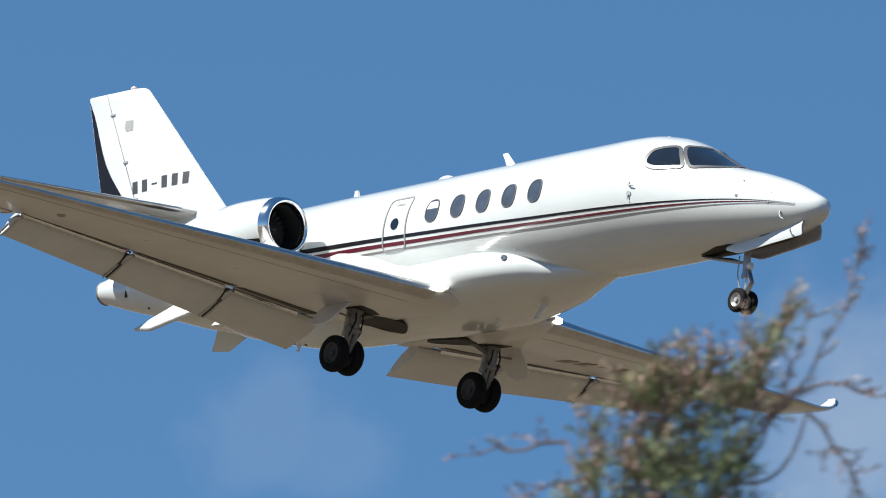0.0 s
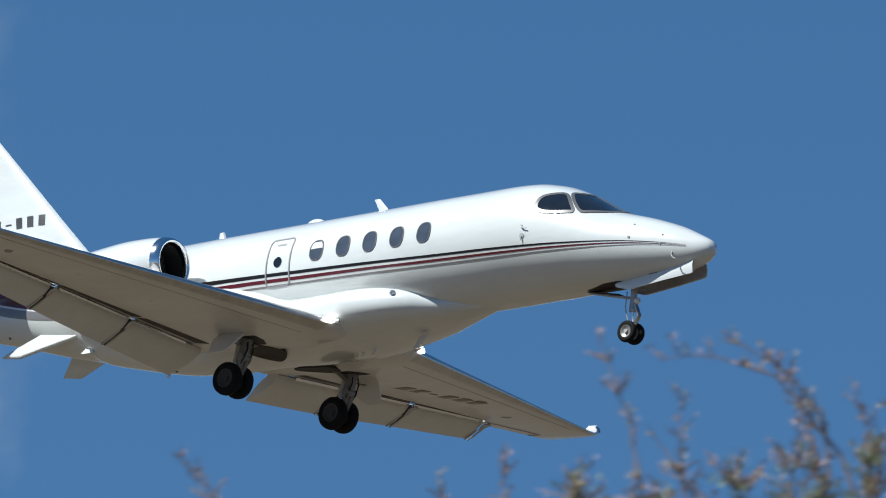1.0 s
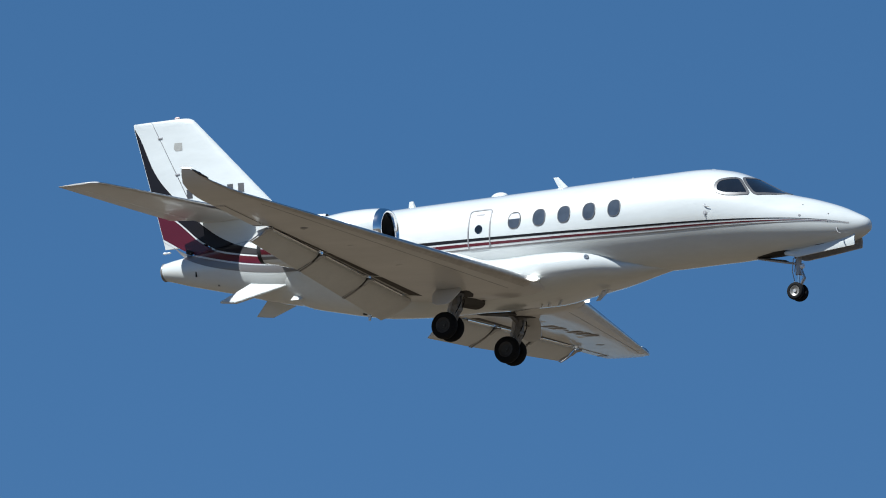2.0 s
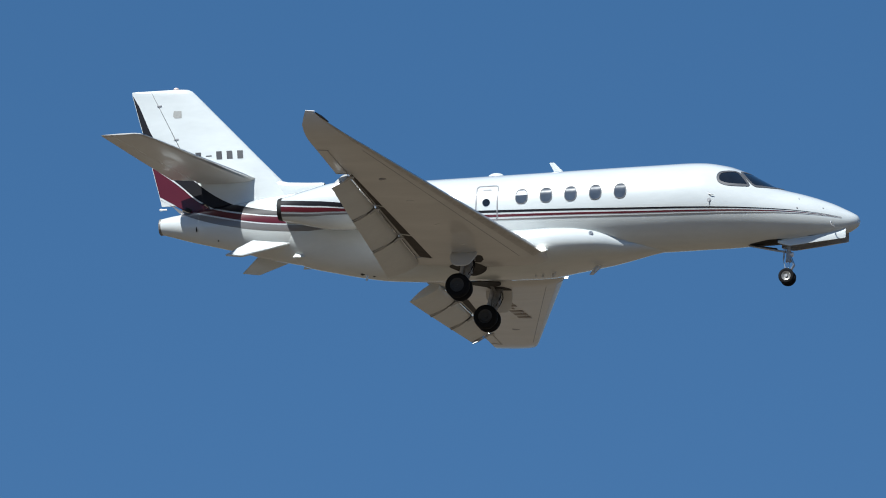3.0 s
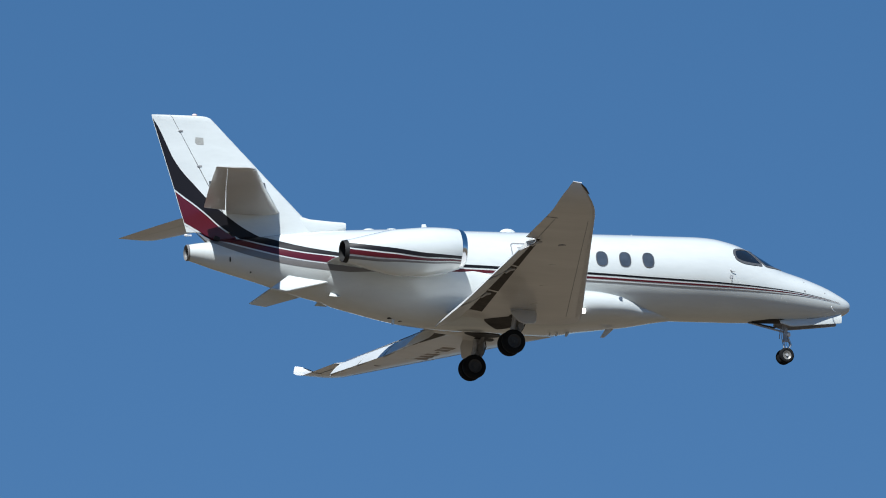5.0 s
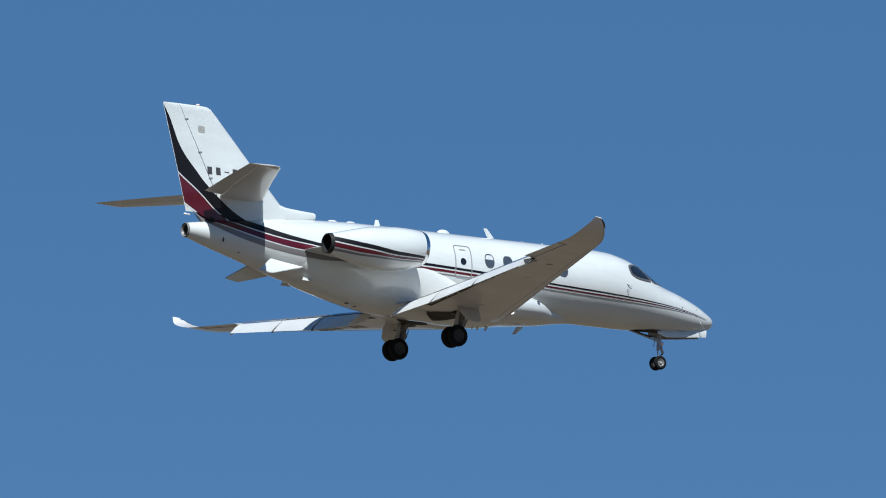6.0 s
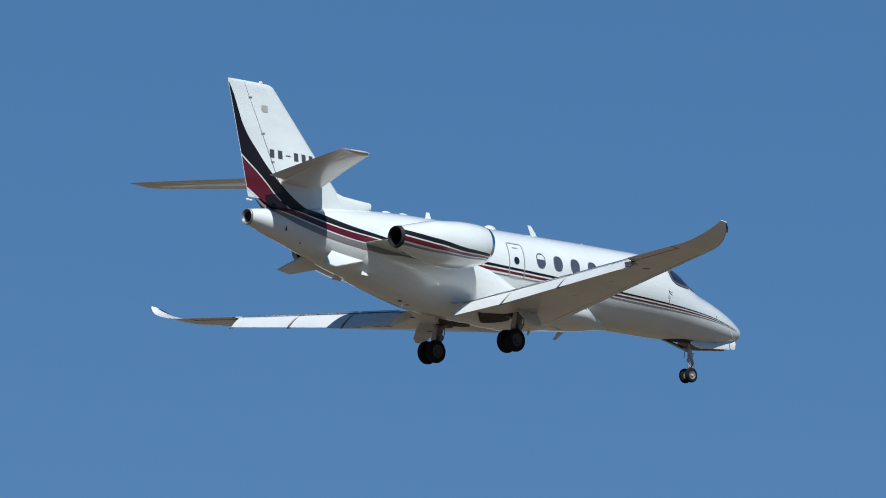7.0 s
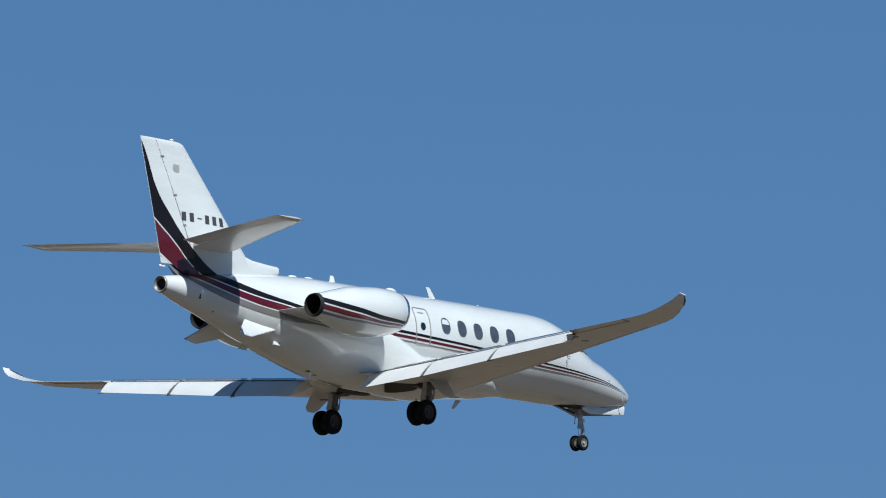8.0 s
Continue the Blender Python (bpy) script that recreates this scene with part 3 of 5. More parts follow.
    part("skin_seam", bm, SEAL, wing, "dark seam behind the leading edge", 40)
    for y in (2.4, 3.9, 5.6, 7.2):
        le, te, t = wing_line(y)
        c = le - te
        sx = 0.42
        bm = bmesh.new()
        lathe(bm, [(0.001, 0.0), (0.10, 0.0), (0.105, 0.012)], (le - sx * c, side * y, wing_z(y) - (foil(sx, t) - 0.012 * 4 * sx * (1 - sx)) * c - 0.004), "z", 20)
        part("access_panel", bm, SEAL if y == 7.2 else GREYW, wing, "small round access panel", 40)
    for y0, y1 in ((1.60, 3.00), (3.15, 5.12), (5.27, 7.45)):
        bm = bmesh.new()
        rows = []
        for y in (y0, y1):
            lx, lz, tx, tz = flap_at(y)
            rows.append([(lx + 0.025 + 0.026 * math.cos(2 * math.pi * k / 16), side * y, lz + 0.05 + 0.09 * (1 - 0.05 * (y - 1.6)) * math.sin(2 * math.pi * k / 16)) for k in range(16)])
        loft(bm, rows)
        part("flap_slat", bm, VANE, wing, "pale satin metal vane ahead of the flap", 40)
    # aileron line
    bm = bmesh.new()
    for y in (7.62, 9.3):
        le, te, t = wing_line(y)
        z = wing_z(y)
        tube(bm, [(te + 0.30, side * y, z - 0.033), (te + 0.005, side * y, z - 0.006)], 0.006, 6)
    a, b = wing_line(7.62), wing_line(9.3)
    tube(bm, [(a[1] + 0.30, side * 7.62, wing_z(7.62) - 0.032), (b[1] + 0.26, side * 9.3, wing_z(9.3) - 0.024)], 0.006, 6)
    part("aileron_gap", bm, SEAL, wing, "dark aileron gap")
    # tip lamp
    bm = bmesh.new()
    tube(bm, [(-10.84, side * 10.70, wing_z(9.4) + 0.27), (-10.99, side * 10.85, wing_z(9.4) + 0.37), (-11.11, side * 10.94, wing_z(9.4) + 0.455)], [0.014, 0.034, 0.014], 10)
    part("tip_lamp", bm, GLASS, wing, "dark glazed tip lamp")
    bm = bmesh.new()
    tube(bm, [(-11.12, side * 10.96, wing_z(9.4) + 0.475), (-11.34, side * 10.985, wing_z(9.4) + 0.50)], [0.016, 0.012], 8)
    part("tip_cap", bm, LENS, wing, "white tip cap")
    if side > 0:
        # registration under the wing, as plain bars
        for k in range(6):
            y = 3.42 + 0.42 * k
            bm = bmesh.new()
            w, d = (0.27, 0.34) if k != 2 else (0.20, 0.07)
            le, te, t = wing_line(y)
            s = (le + 9.74) / (le - te)
            box(bm, (-9.74, y, wing_z(y) - foil(s, t) * (le - te) + 0.012 * 4 * s * (1 - s) * (le - te) - 0.002), (d, w, 0.012), (math.degrees(math.atan(DIHEDRAL)), 4, 0), 0.004)
            part("lettering_bar", bm, WORN, wing, "plain faded brown bar")
    return wing


def build_tail(jet):
    zs = [0.75, 1.02, 1.35, 1.66, 1.80, 2.2, 2.52, 3.24, 3.8, 4.20, 4.30, 4.345, 4.365]

    def fin_ring(z, a, b):
        le, te, t = fin_at(z)
        c = le - te
        up = [(le - s * c, foil(s, t) * c) for s in (a + (b - a) * (0.5 - 0.5 * math.cos(math.pi * k / 14)) for k in range(15))]
        pts = [(x, y, z) for x, y in up] + [(x, -y, z) for x, y in up[::-1]]
        return pts

    bm = bmesh.new()
    loft(bm, [fin_ring(z, 0.0, HINGE - 0.004) for z in zs])
    fin = part("fin", bm, WHITE, jet, "tall swept white tail fin", 40)
    bm = bmesh.new()
    loft(bm, [fin_ring(z, HINGE + 0.004, 1.0) for z in zs[2:]])
    rudder = part("rudder", bm, WHITE, fin, "white rudder with a black and maroon foot", 40)
    bm = bmesh.new()
    loft(bm, [[(p[0], p[1] * 0.9, p[2]) for p in fin_ring(z, HINGE - 0.006, HINGE + 0.006)] for z in zs])
    part("rudder_gap", bm, GAP, fin, "dark rudder hinge gap")
    for z in (2.35, 3.05, 3.95):
        le, te, t = fin_at(z)
        x = le - HINGE * (le - te)
        for s in (-1, 1):
            bm = bmesh.new()
            box(bm, (x + 0.03, s * (fin_y(x, z) + 0.008), z), (0.12, 0.03, 0.04), (0, 0, 0), 0.01)
            part("hinge_fairing", bm, SEAL, fin, "small grey hinge cover")
    # intake at the fin's foot
    bm = bmesh.new()
    rings = []
    for x, w, lo, hi in ((-14.9, 0.10, 1.30, 1.90), (-14.5, 0.13, 1.35, 1.785), (-14.0, 0.15, 1.40, 1.745), (-13.62, 0.15, 1.50, 1.725), (-13.56, 0.14, 1.52, 1.71)):
        rings.append([(x, w * math.copysign(abs(math.sin(a)) ** 0.6, math.sin(a)), (lo + hi) / 2 + (hi - lo) / 2 * math.copysign(abs(math.cos(a)) ** 0.6, math.cos(a))) for a in np.linspace(0, 2 * math.pi, 24, endpoint=False)])
    loft(bm, rings, True, False)
    scoop = part("fin_intake", bm, WHITE, fin, "white air intake at the foot of the fin")
    bm = bmesh.new()
    loft(bm, [[(-13.57 - 0.12 * k, y * (0.86 - 0.1 * k), 1.615 + (z - 1.615) * (0.82 - 0.1 * k)) for x, y, z in rings[-1]] for k in (0, 1)], False, True)
    part("intake_mouth", bm, DARK, scoop, "dark intake mouth")
    # emblem and registration as plain bars
    for side in (-1, 1):
        bm = bmesh.new()
        patch(bm, dense([Vector(q) for q in ((-17.24, 3.60), (-17.25, 3.78), (-17.45, 3.79), (-17.47, 3.66), (-17.42, 3.60))], 0.05), lambda u, v: Vector((u, side * (fin_y(u, v) + 0.005), v)), 3)
        part("emblem", bm, FLAG, fin, "small grey emblem", 180)
        for k in range(6):
            x0 = -17.12 + 0.268 * k
            w, lo, hi = (0.145, 2.45, 2.665) if k != 2 else (0.15, 2.54, 2.57)
            bm = bmesh.new()
            strip(bm, np.linspace(x0, x0 + w, 5), lambda x: lo, lambda x: hi, lambda x, z: Vector((x + (z - 2.44) * -0.10, side * (fin_y(x + (z - 2.44) * -0.10, z) + 0.005), z)))
            part("lettering_bar", bm, LETTER, fin, "plain dark bar", 180)
    # tail lamp, top lamp
    bm = bmesh.new()
    bmesh.ops.create_uvsphere(bm, u_segments=12, v_segments=8, radius=0.036, matrix=Matrix.Translation((-17.77, 0, 1.27)) @ Matrix.Diagonal((1.4, 0.8, 0.9, 1)))
    tube(bm, [(-17.62, 0, 1.27), (-17.77, 0, 1.27)], 0.022, 8)
    part("tail_lamp", bm, LENS, fin, "white tail lamp")
    bm = bmesh.new()
    bmesh.ops.create_uvsphere(bm, u_segments=12, v_segments=8, radius=0.05, matrix=Matrix.Translation((-17.42, 0, 4.385)) @ Matrix.Diagonal((1.4, 0.8, 0.7, 1)))
    part("fin_beacon", bm, BEACON, fin, "small red beacon on top of the fin")
    # tailplane
    for side in (-1, 1):
        st = [(0.02, -15.25, -17.30, 1.90), (0.4, -15.45, -17.40, 1.915), (2.2, -16.33, -17.83, 2.00), (3.9, -17.12, -18.20, 2.075), (4.06, -17.22, -18.235, 2.08), (4.15, -17.40, -18.23, 2.085)]

        def srow(r, a=0.0, b=1.0):
            y, le, te, z = r
            c = le - te
            t = 0.095 if y < 4.1 else 0.04
            ss = [a + (b - a) * (0.5 - 0.5 * math.cos(math.pi * k / 14)) for k in range(15)]
            return [(le - s * c, side * y, z + foil(s, t) * c) for s in ss] + [(le - s * c, side * y, z - foil(s, t) * c) for s in ss[::-1]]
        bm = bmesh.new()
        loft(bm, [srow(r, 0, 0.70) for r in st])
        plane = part("tailplane", bm, TAILW, jet, "swept pale tailplane set into the fin", 40)
        bm = bmesh.new()
        loft(bm, [srow(r, 0.71, 1.0) for r in st[1:]])
        part("elevator", bm, TAILW, plane, "pale elevator", 40)
        bm = bmesh.new()
        loft(bm, [[(p[0] + 0.004, p[1], p[2]) for p in srow((r[0], r[1] + 0.003, r[2], r[3]), 0, 0.05)] for r in st[1:-1]])
        part("leading_edge", bm, EDGE, plane, "polished metal leading edge", 40)
        # strake under the tail
        bm = bmesh.new()
        root, out = [(-14.12, 0.62, 0.06), (-15.25, 0.50, 0.20)], [(-15.45, 0.90, -0.30), (-15.88, 0.88, -0.24)]
        ring0 = [(root[0][0], side * root[0][1], root[0][2]), (root[1][0], side * root[1][1], root[1][2]), (out[1][0], side * out[1][1], out[1][2]), (out[0][0], side * out[0][1], out[0][2])]
        off = Vector((0, side * 0.025, 0.02))
        loft(bm, [[Vector(p) - off for p in ring0], [Vector(p) + off for p in ring0]])
        bmesh.ops.bevel(bm, geom=list(bm.edges), offset=0.01, segments=2, affect="EDGES")
        part("ventral_strake", bm, WHITE, jet, "slanted white strake under the tail")


# nacelle: x, centre y, centre z, radius
NACELLE = [(-11.05, 1.78, 0.735, 0.440), (-11.09, 1.785, 0.73, 0.478), (-11.20, 1.79, 0.72, 0.51), (-11.6, 1.81, 0.67, 0.585), (-12.1, 1.82, 0.62, 0.625), (-12.8, 1.83, 0.58, 0.595), (-13.5, 1.84, 0.57, 0.455), (-14.0, 1.85, 0.57, 0.325), (-14.22, 1.85, 0.57, 0.275)]


# x, then heights on the cowl: black, red and grey line, top and foot of each
COWL_BANDS = [(-11.1, 0.455, 0.395, 0.375, 0.340, 0.322, 0.297), (-11.5, 0.450, 0.382, 0.360, 0.318, 0.298, 0.268), (-12.1, 0.460, 0.368, 0.338, 0.282, 0.258, 0.222), (-13.2, 0.592, 0.477, 0.438, 0.330, 0.298, 0.246),
              (-14.1, 0.725, 0.602, 0.560, 0.440, 0.400, 0.338), (-14.3, 0.755, 0.63, 0.59, 0.465, 0.42, 0.355)]


def nacelle_at(x, angle, side, lift=0.0):
    """Point of the engine cowl, angle in degrees up from the outboard side."""
    cy, cz, r = smooth_at(NACELLE, x)
    a = radians(angle)
    return Vector((x, side * (cy + (r + lift) * math.cos(a)), cz + (r + lift) * math.sin(a)))


def build_engine(jet, side):
    bm = bmesh.new()
    xs = [-11.21 - 0.1 * k for k in range(30)] + [-14.22]
    loft(bm, [[nacelle_at(x, 360 * k / 48, side) for k in range(48)] for x in xs], False, False)
    cowl = part("engine", bm, WHITE, jet, "white rear-mounted engine nacelle", 60)
    bm = bmesh.new()
    rings = [[nacelle_at(x, 360 * k / 48, side, 0.004) for k in range(48)] for x in (-11.22, -11.15, -11.10, -11.07, -11.05)]
    for r, dx in ((0.415, -11.055), (0.395, -11.09), (0.385, -11.20)):
        rings.append([(dx, side * (1.785 + r * math.cos(2 * math.pi * k / 48)), 0.73 + r * math.sin(2 * math.pi * k / 48)) for k in range(48)])
    loft(bm, rings, False, False)
    part("intake_lip", bm, CHROME, cowl, "polished metal intake lip", 60)
    bm = bmesh.new()
    lathe(bm, [(0.386, 0.0), (0.39, -0.25), (0.39, -0.55), (0.05, -0.56)], (-11.19, side * 1.785, 0.73), "x", 40)
    part("intake_duct", bm, DARK, cowl, "dark intake duct", 50)
    bm = bmesh.new()
    for k in range(22):
        a = 2 * math.pi * k / 22
        pts = []
        for r, tw in ((0.12, 0.9), (0.25, 0.6), (0.375, 0.35)):
            for w in (-1, 1):
                ang = a + w * 0.035 / r * 1.2
                pts.append((r * math.cos(ang), r * math.sin(ang), w * 0.04 * tw))
        vs = [bm.verts.new((-11.58 + p[2], side * 1.785 + p[0], 0.73 + p[1])) for p in pts]
        bm.faces.new((vs[0], vs[1], vs[3], vs[2]))
        bm.faces.new((vs[2], vs[3], vs[5], vs[4]))
    part("fan", bm, HUB, cowl, "dull metal fan blades", 30)
    bm = bmesh.new()
    lathe(bm, [(0.005, 0.24), (0.05, 0.2), (0.10, 0.08), (0.125, 0.0)], (-11.60, side * 1.785, 0.73), "x", 24)
    part("spinner", bm, HUB, cowl, "grey fan spinner", 60)
    bm = bmesh.new()
    lathe(bm, [(0.296, 0.06), (0.282, 0.0), (0.270, -0.05), (0.254, -0.045), (0.24, 0.2), (0.22, 0.9), (0.02, 0.95)], (-14.22, side * 1.85, 0.57), "x", 36)
    part("exhaust", bm, DARK, cowl, "sooty black exhaust nozzle", 50)
    # cheat lines on the cowl
    for k, (mat, name, label) in enumerate(((BLACK, "black_stripe", "black cheat line"), (RED, "red_stripe", "maroon cheat line"), (STRIPE_GREY, "grey_stripe", "grey cheat line"))):
        bm = bmesh.new()

        def angle(x, col):
            cy, cz, r = smooth_at(NACELLE, x)
            z = float(smooth_at(COWL_BANDS, x)[col])
            return math.degrees(math.asin(min(max((z - cz) / r, -0.95), 0.95)))
        strip(bm, np.linspace(-11.23, -14.2, 40), lambda x: angle(x, 2 * k + 1), lambda x: angle(x, 2 * k), lambda x, a: nacelle_at(x, a, side, 0.005))
        part(name, bm, mat, cowl, label, 180)
    # pylon
    bm = bmesh.new()
    rings = []
    for y, x0, x1, z, t in ((0.7, -11.7, -14.35, 0.50, 0.30), (1.25, -11.75, -14.30, 0.52, 0.22), (1.57, -11.8, -14.10, 0.54, 0.2)):
        ring = []
        for s, sg in [(s, 1) for s in (1, 0.8, 0.55, 0.3, 0.12, 0.03, 0)] + [(s, -1) for s in (0.03, 0.12, 0.3, 0.55, 0.8, 1)]:
            ring.append((x0 + (x1 - x0) * s, side * y, z + sg * (foil(s, 0.11) * (x0 - x1) * t / 0.25 + 0.004)))
        rings.append(ring)
    loft(bm, rings)
    part("pylon", bm, WHITE, cowl, "white engine pylon", 40)


def wheel(parent, centre, radius, width, name="wheel", rim_mat=HUB, label=""):
    """Tyre, rim and hub on a lateral axle."""
    w = width / 2
    bm = bmesh.new()
    lathe(bm, [(radius * 0.56, -w * 0.82), (radius * 0.70, -w), (radius * 0.88, -w * 0.94), (radius * 0.97, -w * 0.62), (radius * 0.985, -w * 0.32), (radius * 0.97, -w * 0.29), (radius * 0.97, -w * 0.25), (radius, -w * 0.22),
               (radius, w * 0.22), (radius * 0.97, w * 0.25), (radius * 0.97, w * 0.29), (radius * 0.985, w * 0.32), (radius * 0.97, w * 0.62), (radius * 0.88, w * 0.94), (radius * 0.70, w), (radius * 0.56, w * 0.82)], centre, "y", 40)
    tyre = part(name, bm, RUBBER, parent, label or "black rubber tyre on a dark hub", 60)
    bm = bmesh.new()
    lathe(bm, [(0.004, -w * 0.62), (radius * 0.16, -w * 0.66), (radius * 0.17, -w * 0.42), (radius * 0.40, -w * 0.48), (radius * 0.50, -w * 0.80), (radius * 0.575, -w * 0.86), (radius * 0.57, w * 0.86), (radius * 0.50, w * 0.80), (radius * 0.40, w * 0.48), (radius * 0.17, w * 0.42), (radius * 0.16, w * 0.66), (0.004, w * 0.62)], centre, "y", 32)
    part("hub", bm, rim_mat, tyre, "metal wheel hub", 40)
    return tyre


def build_nose_gear(jet):
    x, z = -1.84, -1.37
    bm = bmesh.new()
    tube(bm, [(x + 0.06, 0, -0.30), (x + 0.03, 0, -0.95)], [0.062, 0.058], 14)
    tube(bm, [(x + 0.035, 0, -0.93), (x + 0.035, 0, -0.99)], 0.075, 14)
    leg = part("nose_gear_leg", bm, STEEL, jet, "grey painted nose gear leg", 40)
    bm = bmesh.new()
    tube(bm, [(x + 0.03, 0, -0.95), (x + 0.0, 0, -1.36)], 0.036, 12)
    part("oleo", bm, CHROME, leg, "polished oleo tube", 40)
    bm = bmesh.new()
    tube(bm, [(x, -0.17, z), (x, 0.17, z)], 0.034, 12)
    box(bm, (x, 0, z + 0.03), (0.10, 0.10, 0.12), bevel=0.02)
    part("axle", bm, STEEL, leg, "grey axle", 40)
    bm = bmesh.new()
    tube(bm, [(x + 0.09, 0.03, -0.86), (x + 0.17, 0.03, -1.07), (x + 0.05, 0.03, -1.27)], [0.022, 0.026, 0.02], 8)
    tube(bm, [(x + 0.09, -0.03, -0.86), (x + 0.17, -0.03, -1.07), (x + 0.05, -0.03, -1.27)], [0.022, 0.026, 0.02], 8)
    part("torque_link", bm, BARE, leg, "bare metal torque link", 40)
    bm = bmesh.new()
    tube(bm, [(x - 0.95, 0, -0.52), (x - 0.35, 0.0, -0.66), (x + 0.02, 0, -0.74)], [0.022, 0.026, 0.026], 8)
    tube(bm, [(x - 0.06, 0.07, -0.62), (x - 0.10, 0.07, -0.90)], 0.013, 6)
    tube(bm, [(x - 0.06, -0.07, -0.62), (x - 0.09, -0.07, -0.92), (x - 0.03, -0.05, -1.2)], 0.011, 6)
    part("drag_brace", bm, STEEL, leg, "slim drag brace and hoses", 40)
    bm = bmesh.new()
    lathe(bm, [(0.01, 0.05), (0.055, 0.04), (0.065, -0.02), (0.03, -0.06)], (x + 0.12, 0.0, -0.80), "x", 16)
    part("taxi_lamp", bm, LENS, leg, "round taxi lamp", 40)
    for s in (-1, 1):
        wheel(jet, (x, s * 0.115, z), 0.200, 0.115, "nose_wheel", RIM, "small black nose wheel with a pale rim")
    # bay, a dark patch on the skin with its shade painted in, and doors
    bm = bmesh.new()
    patch(bm, dense(rounded([(-0.62, 150), (-0.62, 210), (-2.75, 196), (-2.75, 164)], 1), 6), lambda u, v: skin(u, v, -1, 0.006), 6)
    part("nose_gear_bay", bm, BAY, jet, "dark patch with the shade of the open nose gear bay", 180)
    for s in (-1, 1):
        for name, mat, inset, label in (("nose_gear_door", WHITE, 0.0, "open white nose gear door"), ("door_liner", LINER, 0.016, "dark inner face of the nose gear door")):
            bm = bmesh.new()
            rings = []
            for px, top, low in ((-0.33, -0.22, -0.495), (-0.36, -0.23, -0.51), (-1.0, -0.34, -0.575), (-1.65, -0.42, -0.64), (-1.74, -0.43, -0.64), (-2.02, -0.47, -0.56)):
                y0, y1 = 0.17 + 0.03 * (px < -0.8), 0.21 + 0.04 * (px < -0.8)
                g = 0.012 if inset else 0.0
                rings.append([(px, s * (y0 - inset), top - g), (px, s * (y0 + 0.016 - inset), top - g), (px, s * (y1 + 0.024 - inset), (top + low) / 2), (px, s * (y1 + 0.006 - inset), low + g), (px, s * (y1 - 0.012 - inset), low + g), (px, s * (y1 + 0.008 - inset), (top + low) / 2)])
            loft(bm, rings)
            if inset:
                part(name, bm, mat, door, label, 50)
            else:
                door = part(name, bm, mat, jet, label, 50)
    bm = bmesh.new()
    box(bm, (-2.45, 0, -0.575), (0.75, 0.16, 0.02), (0, 11, 0), 0.008)
    part("aft_bay_door", bm, BAY, jet, "narrow dark aft bay door")


def build_main_gear(jet, side):
    x, z, yc = -9.765, -1.58, 1.53
    bm = bmesh.new()
    tube(bm, [(x + 0.30, side * yc, -0.60), (x + 0.27, side * yc, -0.80), (x + 0.24, side * yc, -1.16)], [0.125, 0.11, 0.095], 16)
    tube(bm, [(x + 0.27, side * yc, -0.86), (x + 0.27, side * yc, -0.92)], 0.135, 16)
    tube(bm, [(x + 0.24, side * (yc - 0.13), -1.18), (x + 0.24, side * (yc + 0.13), -1.18)], 0.075, 14)
    box(bm, (x + 0.20, side * yc, -1.02), (0.20, 0.07, 0.22), (0, 10, 0), 0.02)
    leg = part("main_gear_leg", bm, GEAR, jet, "grey main gear leg", 40)
    bm = bmesh.new()
    tube(bm, [(x + 0.24, side * (yc - 0.075), -1.20), (x + 0.14, side * (yc - 0.06), -1.46), (x, side * (yc - 0.03), z)], [0.055, 0.06, 0.06], 12)
    tube(bm, [(x + 0.24, side * (yc + 0.075), -1.20), (x + 0.14, side * (yc + 0.06), -1.46), (x, side * (yc + 0.03), z)], [0.055, 0.06, 0.06], 12)
    part("trailing_link", bm, GEAR, leg, "grey forked trailing link", 40)
    bm = bmesh.new()
    tube(bm, [(x + 0.00, side * yc, z + 0.10), (x + 0.06, side * yc, -1.22)], 0.036, 12)
    part("shock_strut", bm, CHROME, leg, "polished shock strut", 40)
    bm = bmesh.new()
    tube(bm, [(x + 0.055, side * yc, -1.26), (x + 0.14, side * yc, -0.80)], [0.062, 0.058], 12)
    tube(bm, [(x + 0.06, side * yc, -1.23), (x + 0.065, side * yc, -1.19)], 0.072, 12)
    part("shock_housing", bm, STEEL, leg, "pale grey shock housing", 40)
    bm = bmesh.new()
    tube(bm, [(x + 0.22, side * yc, -0.98), (x + 0.18, side * (yc - 0.75), -0.72)], 0.042, 10)
    tube(bm, [(x + 0.22, side * (yc - 0.36), -0.86), (x + 0.20, side * (yc - 0.40), -0.70)], 0.026, 8)
    part("side_brace", bm, GEAR, leg, "grey side brace", 40)
    bm = bmesh.new()
    tube(bm, [(x + 0.36, side * (yc + 0.05), -0.72), (x + 0.38, side * (yc + 0.08), -1.06), (x + 0.30, side * (yc + 0.10), -1.22), (x + 0.10, side * (yc + 0.08), -1.50)], 0.014, 6)
    tube(bm, [(x + 0.36, side * (yc - 0.05), -0.72), (x + 0.37, side * (yc - 0.09), -1.04), (x + 0.28, side * (yc - 0.11), -1.24), (x + 0.09, side * (yc - 0.08), -1.50)], 0.012, 6)
    part("brake_hose", bm, RUBBER, leg, "black brake hoses", 40)
    bm = bmesh.new()
    tube(bm, [(x, side * (yc - 0.22), z), (x, side * (yc + 0.22), z)], 0.045, 12)
    part("axle", bm, STEEL, leg, "grey axle", 40)
    for s in (-1, 1):
        wheel(jet, (x, side * yc + s * 0.165, z), 0.308, 0.195, "main_wheel", HUB, "black main wheel tyre with a dark hub")
    # door hanging outboard of the leg
    bm = bmesh.new()
